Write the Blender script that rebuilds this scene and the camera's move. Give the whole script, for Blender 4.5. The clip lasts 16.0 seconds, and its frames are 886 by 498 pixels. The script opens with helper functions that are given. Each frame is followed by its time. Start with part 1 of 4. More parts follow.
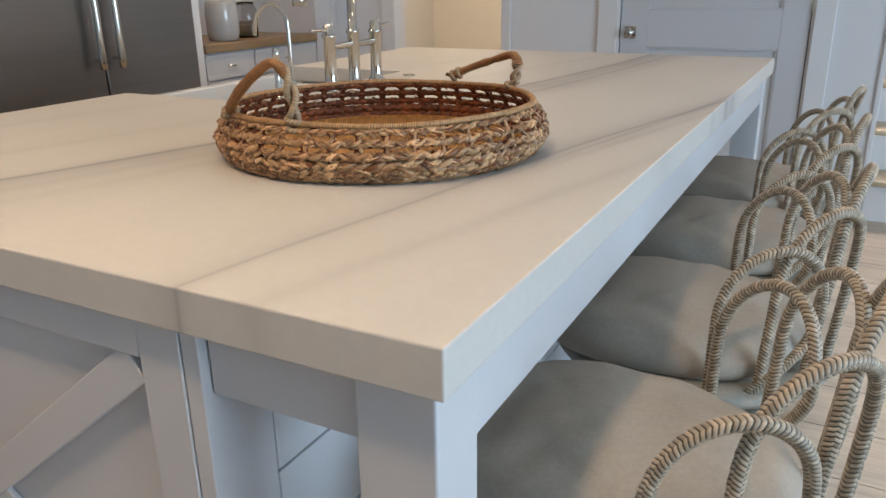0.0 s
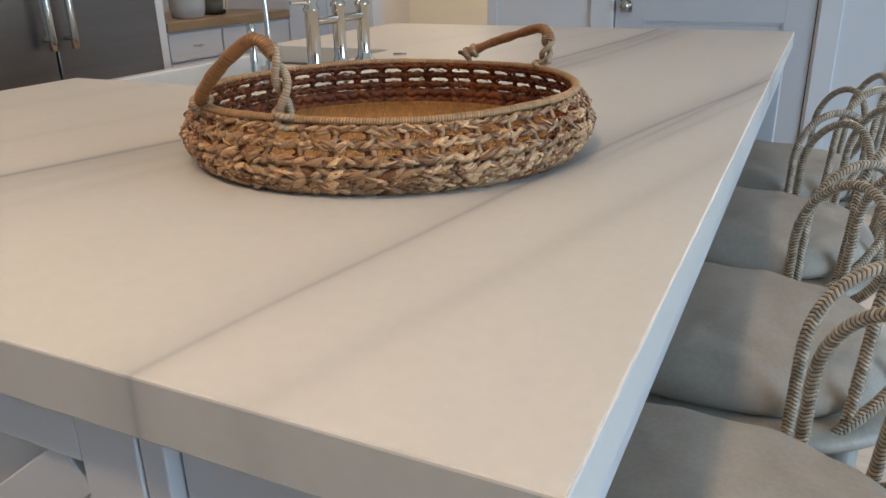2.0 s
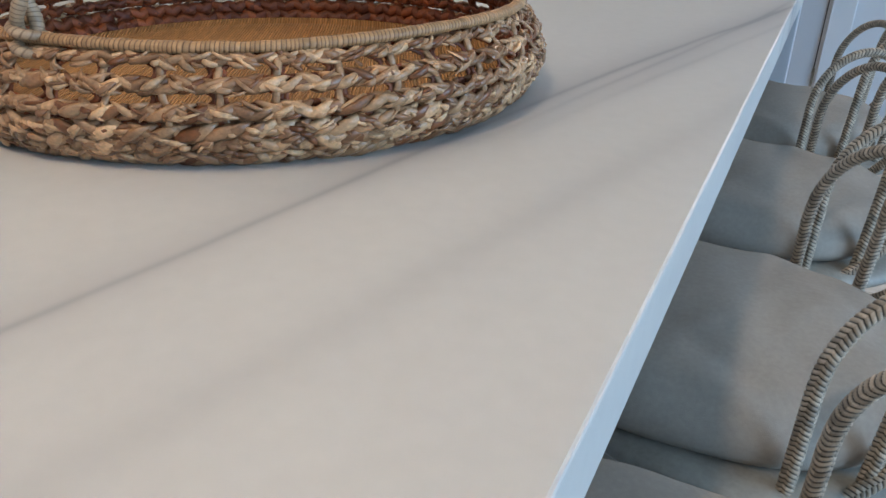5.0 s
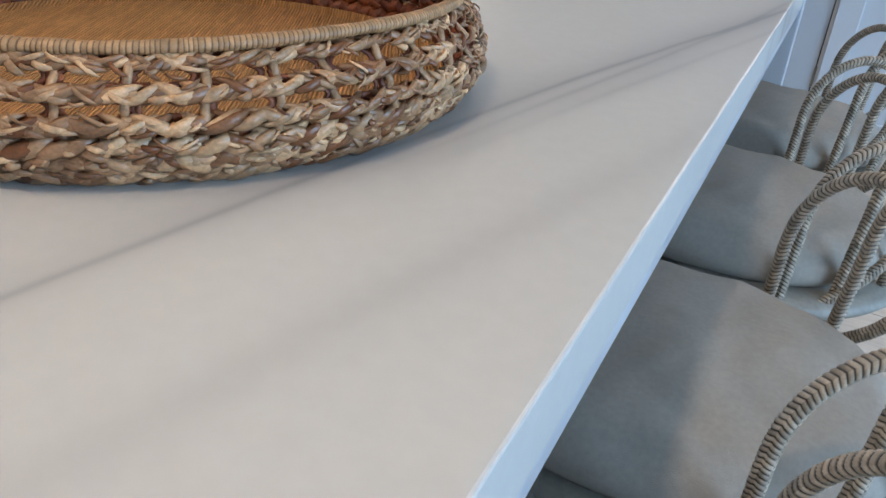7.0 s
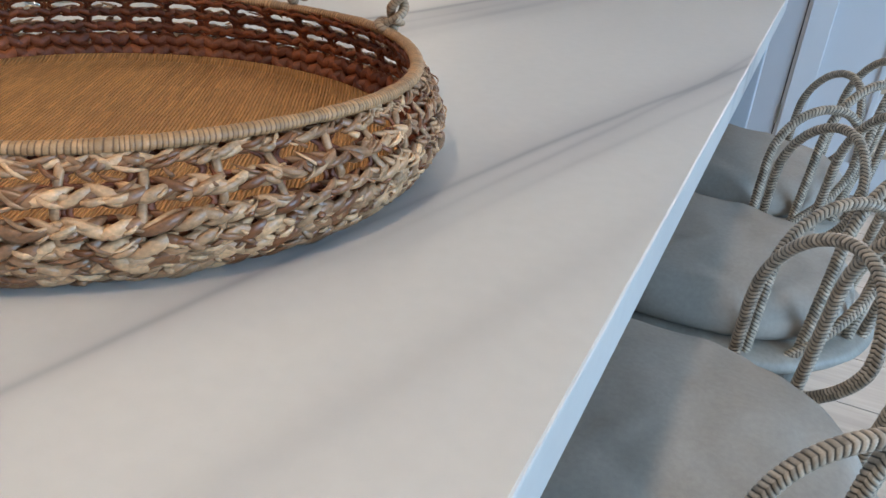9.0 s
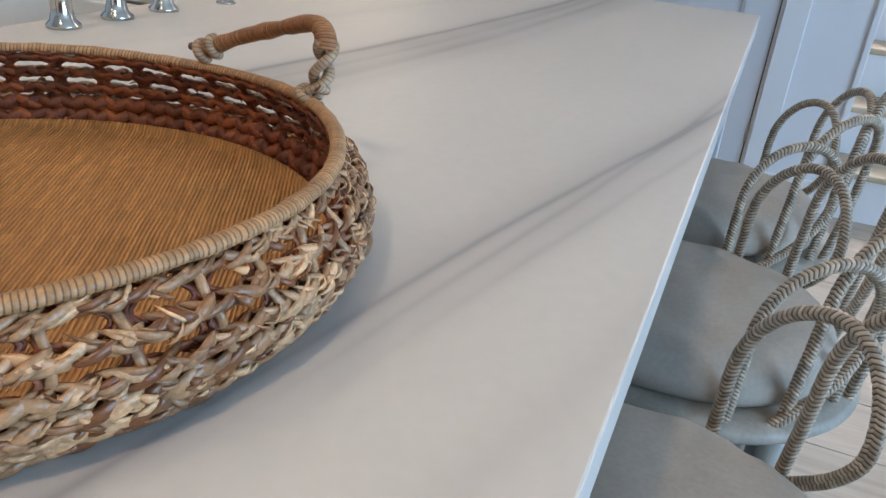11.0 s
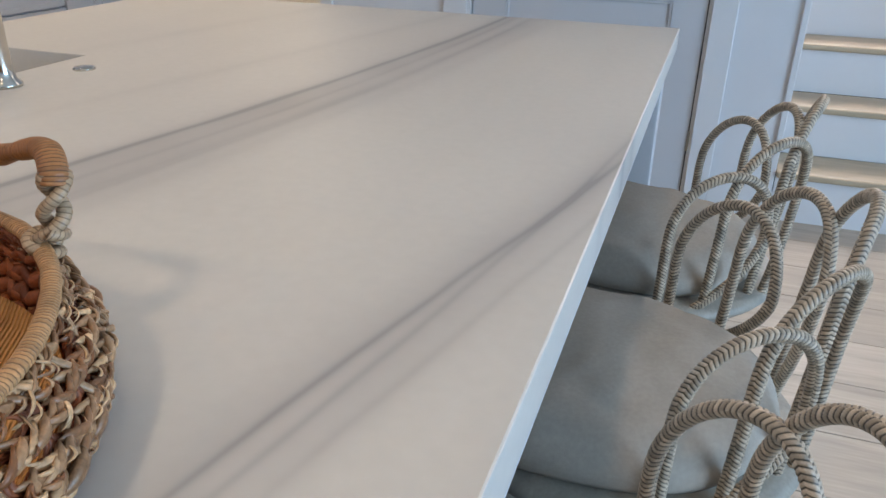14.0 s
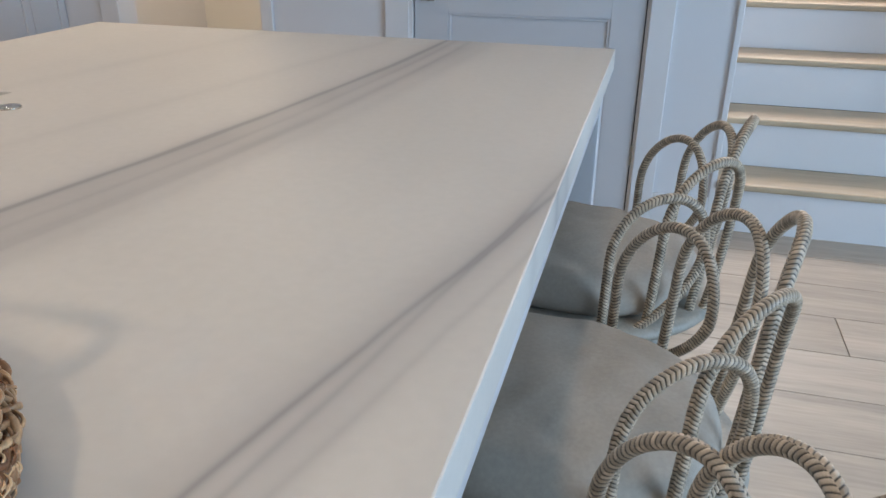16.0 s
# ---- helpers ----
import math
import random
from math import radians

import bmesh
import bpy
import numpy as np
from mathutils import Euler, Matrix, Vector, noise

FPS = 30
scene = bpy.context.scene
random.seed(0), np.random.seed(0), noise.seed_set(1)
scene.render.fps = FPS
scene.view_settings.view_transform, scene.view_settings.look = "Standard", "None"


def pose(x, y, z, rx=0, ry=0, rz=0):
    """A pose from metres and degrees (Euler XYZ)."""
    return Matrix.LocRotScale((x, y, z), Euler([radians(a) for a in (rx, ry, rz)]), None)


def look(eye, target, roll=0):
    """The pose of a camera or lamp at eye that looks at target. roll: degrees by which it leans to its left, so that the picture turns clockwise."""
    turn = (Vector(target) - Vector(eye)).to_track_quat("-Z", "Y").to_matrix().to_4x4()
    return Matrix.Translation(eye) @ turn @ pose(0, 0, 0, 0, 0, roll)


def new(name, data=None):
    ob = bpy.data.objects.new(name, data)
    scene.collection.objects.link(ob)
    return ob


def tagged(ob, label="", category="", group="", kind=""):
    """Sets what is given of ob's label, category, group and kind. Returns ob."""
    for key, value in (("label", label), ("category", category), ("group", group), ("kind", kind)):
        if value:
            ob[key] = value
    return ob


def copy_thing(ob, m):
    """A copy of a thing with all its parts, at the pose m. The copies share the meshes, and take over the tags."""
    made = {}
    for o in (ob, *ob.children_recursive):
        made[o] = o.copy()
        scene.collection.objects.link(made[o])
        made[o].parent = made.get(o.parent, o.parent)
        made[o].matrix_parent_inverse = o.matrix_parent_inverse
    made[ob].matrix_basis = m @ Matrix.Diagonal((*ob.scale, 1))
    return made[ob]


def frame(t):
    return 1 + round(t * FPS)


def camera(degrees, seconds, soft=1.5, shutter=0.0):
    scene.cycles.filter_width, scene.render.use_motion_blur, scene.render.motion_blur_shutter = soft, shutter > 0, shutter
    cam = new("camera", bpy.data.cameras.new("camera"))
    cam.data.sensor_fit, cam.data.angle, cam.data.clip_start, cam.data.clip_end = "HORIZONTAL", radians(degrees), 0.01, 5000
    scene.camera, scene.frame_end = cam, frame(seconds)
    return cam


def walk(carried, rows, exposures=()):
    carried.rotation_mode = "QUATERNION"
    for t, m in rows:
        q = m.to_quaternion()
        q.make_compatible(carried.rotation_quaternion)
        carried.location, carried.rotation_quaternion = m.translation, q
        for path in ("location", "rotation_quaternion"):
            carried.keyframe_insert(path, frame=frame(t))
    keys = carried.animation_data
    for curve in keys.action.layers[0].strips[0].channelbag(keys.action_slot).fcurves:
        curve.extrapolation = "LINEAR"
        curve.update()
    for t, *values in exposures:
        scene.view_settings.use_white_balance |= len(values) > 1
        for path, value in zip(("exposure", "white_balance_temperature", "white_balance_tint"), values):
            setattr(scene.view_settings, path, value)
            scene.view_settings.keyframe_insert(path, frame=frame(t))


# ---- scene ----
cam = camera(60.46, 16.0)
PATH = [
    (0, (0.2974, -0.5501, 1.2397), (-0.5954, 1.1094, 0.5698), -0.92),
    (0.5, (0.2328, -0.4881, 1.2270), (-0.6464, 1.1808, 0.5624), -1.38),
    (1, (0.1654, -0.4302, 1.2273), (-0.6930, 1.2442, 0.5496), -1.36),
    (1.5, (0.1217, -0.3854, 1.2225), (-0.7193, 1.2901, 0.5258), -1.32),
    (2, (0.0930, -0.3426, 1.2085), (-0.7271, 1.3328, 0.4871), -1.21),
    (2.5, (0.0716, -0.2864, 1.1941), (-0.7342, 1.3815, 0.4399), -1.04),
    (3, (0.0644, -0.2110, 1.1772), (-0.7401, 1.4432, 0.3922), -0.98),
    (3.5, (0.0632, -0.1428, 1.1659), (-0.7364, 1.4970, 0.3464), -0.55),
    (4, (0.0561, -0.0833, 1.1563), (-0.7348, 1.5442, 0.3046), -0.04),
    (6.5, (0.0707, 0.1473, 1.1403), (-0.6904, 1.7331, 0.1886), 2.95),
    (7, (0.0768, 0.1662, 1.1522), (-0.6765, 1.7483, 0.1880), 4.04),
    (7.5, (0.0782, 0.1791, 1.1604), (-0.6664, 1.7675, 0.1998), 4.75),
    (8, (0.0724, 0.1868, 1.1683), (-0.6626, 1.7873, 0.2207), 5.15),
    (8.5, (0.0725, 0.1935, 1.1804), (-0.6509, 1.8133, 0.2570), 5.05),
    (11, (0.0335, 0.3616, 1.2226), (-0.6118, 2.0334, 0.3345), 5.09),
    (11.5, (0.0392, 0.4062, 1.2316), (-0.5980, 2.0821, 0.3455), 4.52),
    (12, (0.0488, 0.4473, 1.2407), (-0.5819, 2.1300, 0.3629), 3.55),
    (12.5, (0.0646, 0.4898, 1.2488), (-0.5597, 2.1757, 0.3724), 2.79),
    (13, (0.0770, 0.5266, 1.2524), (-0.5375, 2.2183, 0.3803), 2.03),
    (13.5, (0.0826, 0.5627, 1.2608), (-0.5151, 2.2577, 0.3833), 1.76),
    (14, (0.0912, 0.5875, 1.2632), (-0.4929, 2.2956, 0.4023), 1.02),
    (14.5, (0.0959, 0.6041, 1.2710), (-0.4614, 2.3233, 0.4143), 0.73),
    (15, (0.1020, 0.6017, 1.2865), (-0.4321, 2.3319, 0.4373), 0.32),
    (15.5, (0.1057, 0.6059, 1.2913), (-0.4046, 2.3471, 0.4499), 0.12),
    (16, (0.1105, 0.6138, 1.2903), (-0.3694, 2.3694, 0.4612), 0.44),
]
walk(cam, [(t, look(eye, target, roll)) for t, eye, target, roll in PATH],
     [(0, 0.05, 8500, 15), (2, -0.05, 7900, 13), (4, -0.1, 6950, 10), (7, 0.05, 6650, 10), (12, 0.15, 7050, 12), (16, 0.08, 7350, 13)])
W_SIDE, W_DOWN = 245.0, 3.6

# ---- world and lights ----
world = bpy.data.worlds.new("sky")
scene.world = world
world.use_nodes = True
wn = world.node_tree.nodes
sky = wn.new("ShaderNodeTexSky")
sky.sky_type, sky.sun_disc = "NISHITA", False
sky.sun_elevation, sky.sun_rotation = radians(38), radians(200)
wn["Background"].inputs[1].default_value = 0.12
world.node_tree.links.new(sky.outputs[0], wn["Background"].inputs[0])


def area_lamp(name, m, sx, sy, watts, colour, spread=180):
    data = bpy.data.lights.new(name, "AREA")
    data.shape, data.size, data.size_y, data.energy, data.color = "RECTANGLE", sx, sy, watts, colour
    data.spread = radians(spread)
    ob = new(name, data)
    ob.matrix_world = m
    return ob


# daylight in the window opening of the long wall
area_lamp("window_light", look((4.55, 0.2, 1.45), (0, 0.2, 1.2)), 3.4, 2.1, W_SIDE, (0.38, 0.645, 1.0))
# recessed downlights over island and aisle; beyond the x=-0.27 row they are added fill
for lx, ly, w in ((-0.27, -0.43, 2.6), (-0.27, 1.00, 0.18), (-0.27, 2.40, 0.6), (-1.35, -0.43, 1.7), (-1.35, 1.6, 0.8), (-2.3, 0.2, 1.0), (-2.3, 2.6, 1.9), (2.4, 1.2, 0.3)):
    area_lamp("downlight_fill_lamp", look((lx, ly, 2.735), (lx, ly, 0)), 0.14, 0.14, W_DOWN * w, (1.0, 0.84, 0.66), 120)
# unseen fill added to lighten the cream hall wall
area_lamp("hall_fill_light", look((-2.15, 4.9, 2.5), (-2.15, 4.9, 0)), 0.5, 0.5, 28, (1.0, 0.92, 0.80))
# added fill that brightens the risers; the stairwell has no window
area_lamp("stair_fill_light", look((1.0, 6.6, 3.3), (1.0, 4.4, 0.6)), 1.0, 1.2, 85, (0.95, 0.95, 1.0))

# ---- materials ----


def material(name, colour, rough=0.5, metal=0.0, vary=0.12, scale=6.0, fine=120.0, bump=0.05, stretch=(1, 1, 1), coat=0.0, per=0.0, spec=0.5):
    """A node material with large and fine variation of one colour and fine relief."""
    m = bpy.data.materials.new(name)
    m.use_nodes = True
    n, l = m.node_tree.nodes, m.node_tree.links
    p = n["Principled BSDF"]
    tc, mp = n.new("ShaderNodeTexCoord"), n.new("ShaderNodeMapping")
    mp.inputs["Scale"].default_value = stretch
    l.new(tc.outputs["Object"], mp.inputs[0])
    big, small = n.new("ShaderNodeTexNoise"), n.new("ShaderNodeTexNoise")
    big.inputs["Scale"].default_value, small.inputs["Scale"].default_value = scale, fine
    big.inputs["Detail"].default_value = 5
    l.new(mp.outputs[0], big.inputs[0]), l.new(mp.outputs[0], small.inputs[0])
    mix = n.new("ShaderNodeMix")
    mix.data_type = "FLOAT"
    mix.inputs[0].default_value = 0.4
    l.new(big.outputs[0], mix.inputs[2]), l.new(small.outputs[0], mix.inputs[3])
    value = mix.outputs[0]
    if per:
        info = n.new("ShaderNodeObjectInfo")
        add = n.new("ShaderNodeMath")
        add.operation = "MULTIPLY_ADD"
        l.new(info.outputs["Random"], add.inputs[0])
        add.inputs[1].default_value = per
        l.new(value, add.inputs[2])
        sub = n.new("ShaderNodeMath")
        sub.operation = "SUBTRACT"
        l.new(add.outputs[0], sub.inputs[0])
        sub.inputs[1].default_value = per / 2
        value = sub.outputs[0]
    ramp = n.new("ShaderNodeValToRGB")
    c = Vector(colour)
    ramp.color_ramp.elements[0].position, ramp.color_ramp.elements[1].position = 0.28, 0.72
    ramp.color_ramp.elements[0].color = (*(c * (1 - vary)), 1)
    ramp.color_ramp.elements[1].color = (*[min(1, v * (1 + vary)) for v in c], 1)
    l.new(value, ramp.inputs[0]), l.new(ramp.outputs[0], p.inputs["Base Color"])
    r = n.new("ShaderNodeMapRange")
    r.inputs["To Min"].default_value, r.inputs["To Max"].default_value = max(0.02, rough - 0.08), min(1, rough + 0.08)
    l.new(big.outputs[0], r.inputs[0]), l.new(r.outputs[0], p.inputs["Roughness"])
    p.inputs["Metallic"].default_value = metal
    p.inputs["Specular IOR Level"].default_value = spec
    p.inputs["Coat Weight"].default_value = coat
    if bump:
        b = n.new("ShaderNodeBump")
        b.inputs["Strength"].default_value, b.inputs["Distance"].default_value = bump, 0.002
        l.new(small.outputs[0], b.inputs["Height"]), l.new(b.outputs[0], p.inputs["Normal"])
    return m


def math_node(n, l, op, a, b=None, c=None):
    k = n.new("ShaderNodeMath")
    k.operation = op
    for i, v in enumerate((a, b, c)):
        if v is None:
            continue
        if isinstance(v, (int, float)):
            k.inputs[i].default_value = v
        else:
            l.new(v, k.inputs[i])
    return k.outputs[0]


def marble():
    """Warm white stone with long soft grey veins that run down the slab."""
    m = material("veined_stone", (0.62, 0.578, 0.527), 0.46, vary=0.05, scale=2.2, fine=60, bump=0.0, spec=0.32)
    n, l = m.node_tree.nodes, m.node_tree.links
    p = n["Principled BSDF"]
    base = p.inputs["Base Color"].links[0].from_socket
    geo = n.new("ShaderNodeTexCoord")
    sep = n.new("ShaderNodeSeparateXYZ")
    l.new(geo.outputs["Object"], sep.inputs[0])
    x, y = sep.outputs[0], sep.outputs[1]
    mp = n.new("ShaderNodeMapping")
    mp.inputs["Scale"].default_value = (3.0, 1.1, 3.0)
    l.new(geo.outputs["Object"], mp.inputs[0])
    wob = n.new("ShaderNodeTexNoise")
    wob.inputs["Scale"].default_value, wob.inputs["Detail"].default_value = 1.6, 4
    l.new(mp.outputs[0], wob.inputs[0])
    off = math_node(n, l, "MULTIPLY_ADD", wob.outputs[0], 0.022, -0.011)
    fade = n.new("ShaderNodeTexNoise")
    fade.inputs["Scale"].default_value = 3.0
    l.new(geo.outputs["Object"], fade.inputs[0])
    total = None
    # each vein: x at the slab's near end, slope, curve, width, strength
    for a, b, c, w, s, *start in (
            (-0.338, 0.15, 0.035, 0.0048, 0.50), (-0.350, 0.15, 0.035, 0.034, 0.26), (-0.355, 0.255, -0.03, 0.005, 0.34, 0.55), (-0.340, 0.255, -0.03, 0.018, 0.13, 0.5),
            (-0.325, 0.225, 0.0, 0.006, 0.24, 0.6), (-0.225, 0.25, 0.0, 0.020, 0.23),
            (-1.075, 0.355, -0.052, 0.007, 0.85), (-1.050, 0.355, -0.052, 0.034, 0.36), (-1.015, 0.36, -0.058, 0.009, 0.22, 0.7), (-0.985, 0.345, -0.048, 0.030, 0.26),
            (-0.945, 0.35, -0.058, 0.010, 0.20, 0.6), (-0.965, 0.352, -0.056, 0.010, 0.14, 0.9), (-0.90, 0.325, -0.046, 0.024, 0.18), (-1.30, 0.26, -0.01, 0.02, 0.12), (-1.62, 0.2, 0.0, 0.03, 0.12)):
        f = math_node(n, l, "MULTIPLY_ADD", y, c, b)
        f = math_node(n, l, "MULTIPLY_ADD", f, y, a)
        d = math_node(n, l, "SUBTRACT", x, f)
        d = math_node(n, l, "ADD", d, off)
        d = math_node(n, l, "DIVIDE", d, w)
        d = math_node(n, l, "MULTIPLY", d, d)
        d = math_node(n, l, "ADD", d, 1.0)
        d = math_node(n, l, "DIVIDE", s, d)
        if start:
            g = math_node(n, l, "MULTIPLY_ADD", y, 3.0, -3.0 * start[0])
            g = math_node(n, l, "MINIMUM", math_node(n, l, "MAXIMUM", g, 0.0), 1.0)
            d = math_node(n, l, "MULTIPLY", d, g)
        total = d if total is None else math_node(n, l, "ADD", total, d)
    k = math_node(n, l, "MULTIPLY_ADD", fade.outputs[0], 1.0, 0.45)
    total = math_node(n, l, "MULTIPLY", total, k)
    # streaky clouds along the slab
    mp2 = n.new("ShaderNodeMapping")
    mp2.inputs["Scale"].default_value = (7.0, 0.8, 7.0)
    mp2.inputs["Rotation"].default_value = (0, 0, radians(12))
    l.new(geo.outputs["Object"], mp2.inputs[0])
    cloud = n.new("ShaderNodeTexNoise")
    cloud.inputs["Scale"].default_value, cloud.inputs["Detail"].default_value = 1.5, 6
    l.new(mp2.outputs[0], cloud.inputs[0])
    cl = math_node(n, l, "MULTIPLY", cloud.outputs[0], 0.14)
    total = math_node(n, l, "ADD", total, cl)
    mix = n.new("ShaderNodeMix")
    mix.data_type = "RGBA"
    l.new(total, mix.inputs[0]), l.new(base, mix.inputs[6])
    mix.inputs[7].default_value = (0.30, 0.28, 0.27, 1)
    l.new(mix.outputs[2], p.inputs["Base Color"])
    return m


def wood(name, colour, dark=0.6, scale=1.0, along="x", rough=0.5, per=0.0, contrast=1.0):
    """Wood with long grain, pores and knots; pieces differ by their own random number."""
    m = bpy.data.materials.new(name)
    m.use_nodes = True
    n, l = m.node_tree.nodes, m.node_tree.links
    p = n["Principled BSDF"]
    tc, mp = n.new("ShaderNodeTexCoord"), n.new("ShaderNodeMapping")
    s = {"x": (1.2, 14, 14), "y": (14, 1.2, 14), "z": (14, 14, 1.2)}[along]
    mp.inputs["Scale"].default_value = [v * scale for v in s]
    info = n.new("ShaderNodeObjectInfo")
    shift = n.new("ShaderNodeVectorMath")
    shift.operation = "MULTIPLY_ADD"
    l.new(info.outputs["Random"], shift.inputs[0])
    shift.inputs[1].default_value = (17.0, 23.0, 11.0)
    l.new(tc.outputs["Object"], shift.inputs[2])
    l.new(shift.outputs[0], mp.inputs[0])
    g, h = n.new("ShaderNodeTexNoise"), n.new("ShaderNodeTexNoise")
    g.inputs["Scale"].default_value, g.inputs["Detail"].default_value, g.inputs["Distortion"].default_value = 1.0, 8, 1.2
    h.inputs["Scale"].default_value, h.inputs["Detail"].default_value = 9.0, 4
    l.new(mp.outputs[0], g.inputs[0]), l.new(mp.outputs[0], h.inputs[0])
    v = math_node(n, l, "MULTIPLY_ADD", h.outputs[0], 0.35, math_node(n, l, "MULTIPLY", g.outputs[0], 0.75))
    if per:
        v = math_node(n, l, "ADD", v, math_node(n, l, "MULTIPLY_ADD", info.outputs["Random"], per, -per / 2))
    ramp = n.new("ShaderNodeValToRGB")
    c = Vector(colour)
    ramp.color_ramp.elements[0].position, ramp.color_ramp.elements[1].position = 0.55 - 0.25 / contrast, 0.55 + 0.22 / contrast
    ramp.color_ramp.elements[0].color, ramp.color_ramp.elements[1].color = (*(c * dark), 1), (*(c * 1.15), 1)
    l.new(v, ramp.inputs[0]), l.new(ramp.outputs[0], p.inputs["Base Color"])
    p.inputs["Roughness"].default_value = rough
    b = n.new("ShaderNodeBump")
    b.inputs["Strength"].default_value, b.inputs["Distance"].default_value = 0.12, 0.002
    l.new(h.outputs[0], b.inputs["Height"]), l.new(b.outputs[0], p.inputs["Normal"])
    return m


def woven(name, colour, pitch_u, pitch_v, coords="Object", rough=0.85, depth=0.001, vary=0.35, relief=0.15):
    """Fine plain weave: crossing threads as relief, with uneven thread colour."""
    m = bpy.data.materials.new(name)
    m.use_nodes = True
    n, l = m.node_tree.nodes, m.node_tree.links
    p = n["Principled BSDF"]
    tc = n.new("ShaderNodeTexCoord")
    sep = n.new("ShaderNodeSeparateXYZ")
    wobble = n.new("ShaderNodeTexNoise")
    wobble.inputs["Scale"].default_value = 14
    l.new(tc.outputs[coords], wobble.inputs[0])
    sh = n.new("ShaderNodeVectorMath")
    sh.operation = "MULTIPLY_ADD"
    l.new(wobble.outputs["Color"], sh.inputs[0])
    sh.inputs[1].default_value = (0.004, 0.004, 0.0)
    l.new(tc.outputs[coords], sh.inputs[2])
    l.new(sh.outputs[0], sep.inputs[0])
    u = math_node(n, l, "SINE", math_node(n, l, "MULTIPLY", sep.outputs[0], 2 * math.pi / pitch_u))
    v = math_node(n, l, "SINE", math_node(n, l, "MULTIPLY", sep.outputs[1], 2 * math.pi / pitch_v))
    hgt = math_node(n, l, "ADD", math_node(n, l, "MULTIPLY", math_node(n, l, "MULTIPLY", u, v), 0.4), math_node(n, l, "MULTIPLY", v, 0.8))
    streak = n.new("ShaderNodeTexNoise")
    mp = n.new("ShaderNodeMapping")
    mp.inputs["Scale"].default_value = (38, 0.7 / pitch_v, 3)
    l.new(tc.outputs[coords], mp.inputs[0]), l.new(mp.outputs[0], streak.inputs[0])
    streak.inputs["Scale"].default_value = 1.0
    broad = n.new("ShaderNodeTexNoise")
    broad.inputs["Scale"].default_value = 9
    l.new(tc.outputs[coords], broad.inputs[0])
    cell, at = n.new("ShaderNodeTexWhiteNoise"), n.new("ShaderNodeCombineXYZ")
    cell.noise_dimensions = "3D"
    l.new(math_node(n, l, "FLOOR", math_node(n, l, "MULTIPLY", sep.outputs[0], 0.25 / pitch_u)), at.inputs[0])
    l.new(math_node(n, l, "FLOOR", math_node(n, l, "MULTIPLY", sep.outputs[1], 1 / pitch_v)), at.inputs[1])
    l.new(at.outputs[0], cell.inputs[0])
    k = math_node(n, l, "MULTIPLY_ADD", streak.outputs[0], 0.42, math_node(n, l, "MULTIPLY_ADD", broad.outputs[0], 0.18, math_node(n, l, "MULTIPLY_ADD", hgt, relief, math_node(n, l, "MULTIPLY", cell.outputs[0], 0.16))))
    ramp = n.new("ShaderNodeValToRGB")
    c = Vector(colour)
    ramp.color_ramp.elements[0].position, ramp.color_ramp.elements[1].position = 0.28, 0.66
    ramp.color_ramp.elements[0].color, ramp.color_ramp.elements[1].color = (*(c * (1 - vary)), 1), (*[min(1, q * (1 + vary)) for q in c], 1)
    l.new(k, ramp.inputs[0]), l.new(ramp.outputs[0], p.inputs["Base Color"])
    p.inputs["Roughness"].default_value = rough
    p.inputs["Specular IOR Level"].default_value = 0.25
    b = n.new("ShaderNodeBump")
    b.inputs["Strength"].default_value, b.inputs["Distance"].default_value = 0.8, depth
    l.new(hgt, b.inputs["Height"]), l.new(b.outputs[0], p.inputs["Normal"])
    return m


STONE = marble()
PAINT = material("cabinet_paint", (0.58, 0.575, 0.59), 0.42, vary=0.03, scale=3, fine=220, bump=0.04)
WHITE = material("white_trim_paint", (0.72, 0.705, 0.705), 0.45, vary=0.03, scale=3, fine=200, bump=0.04)
WALLP = material("wall_paint", (0.70, 0.69, 0.70), 0.7, vary=0.03, scale=2, fine=260, bump=0.06)
CREAM = material("cream_wall_paint", (0.78, 0.75, 0.69), 0.75, vary=0.03, scale=2, fine=260, bump=0.06)
CEIL = material("ceiling_paint", (0.78, 0.78, 0.77), 0.85, vary=0.02, scale=2, fine=200, bump=0.05)
STEEL = material("brushed_steel", (0.255, 0.23, 0.215), 0.33, 1.0, vary=0.10, scale=3, fine=90, bump=0.02, stretch=(1, 0.12, 6))
NICKEL = material("polished_nickel", (0.60, 0.565, 0.51), 0.10, 1.0, vary=0.04, scale=9, fine=80, bump=0.0)
# near-black, so the colour itself supplies the shade of gaps and toe recesses
DARK = material("gap_shade", (0.02, 0.02, 0.022), 0.7, vary=0.2, bump=0.0)
LINEN = material("oatmeal_linen", (0.405, 0.355, 0.302), 0.9, vary=0.10, scale=130, fine=900, bump=0.35, spec=0.2)


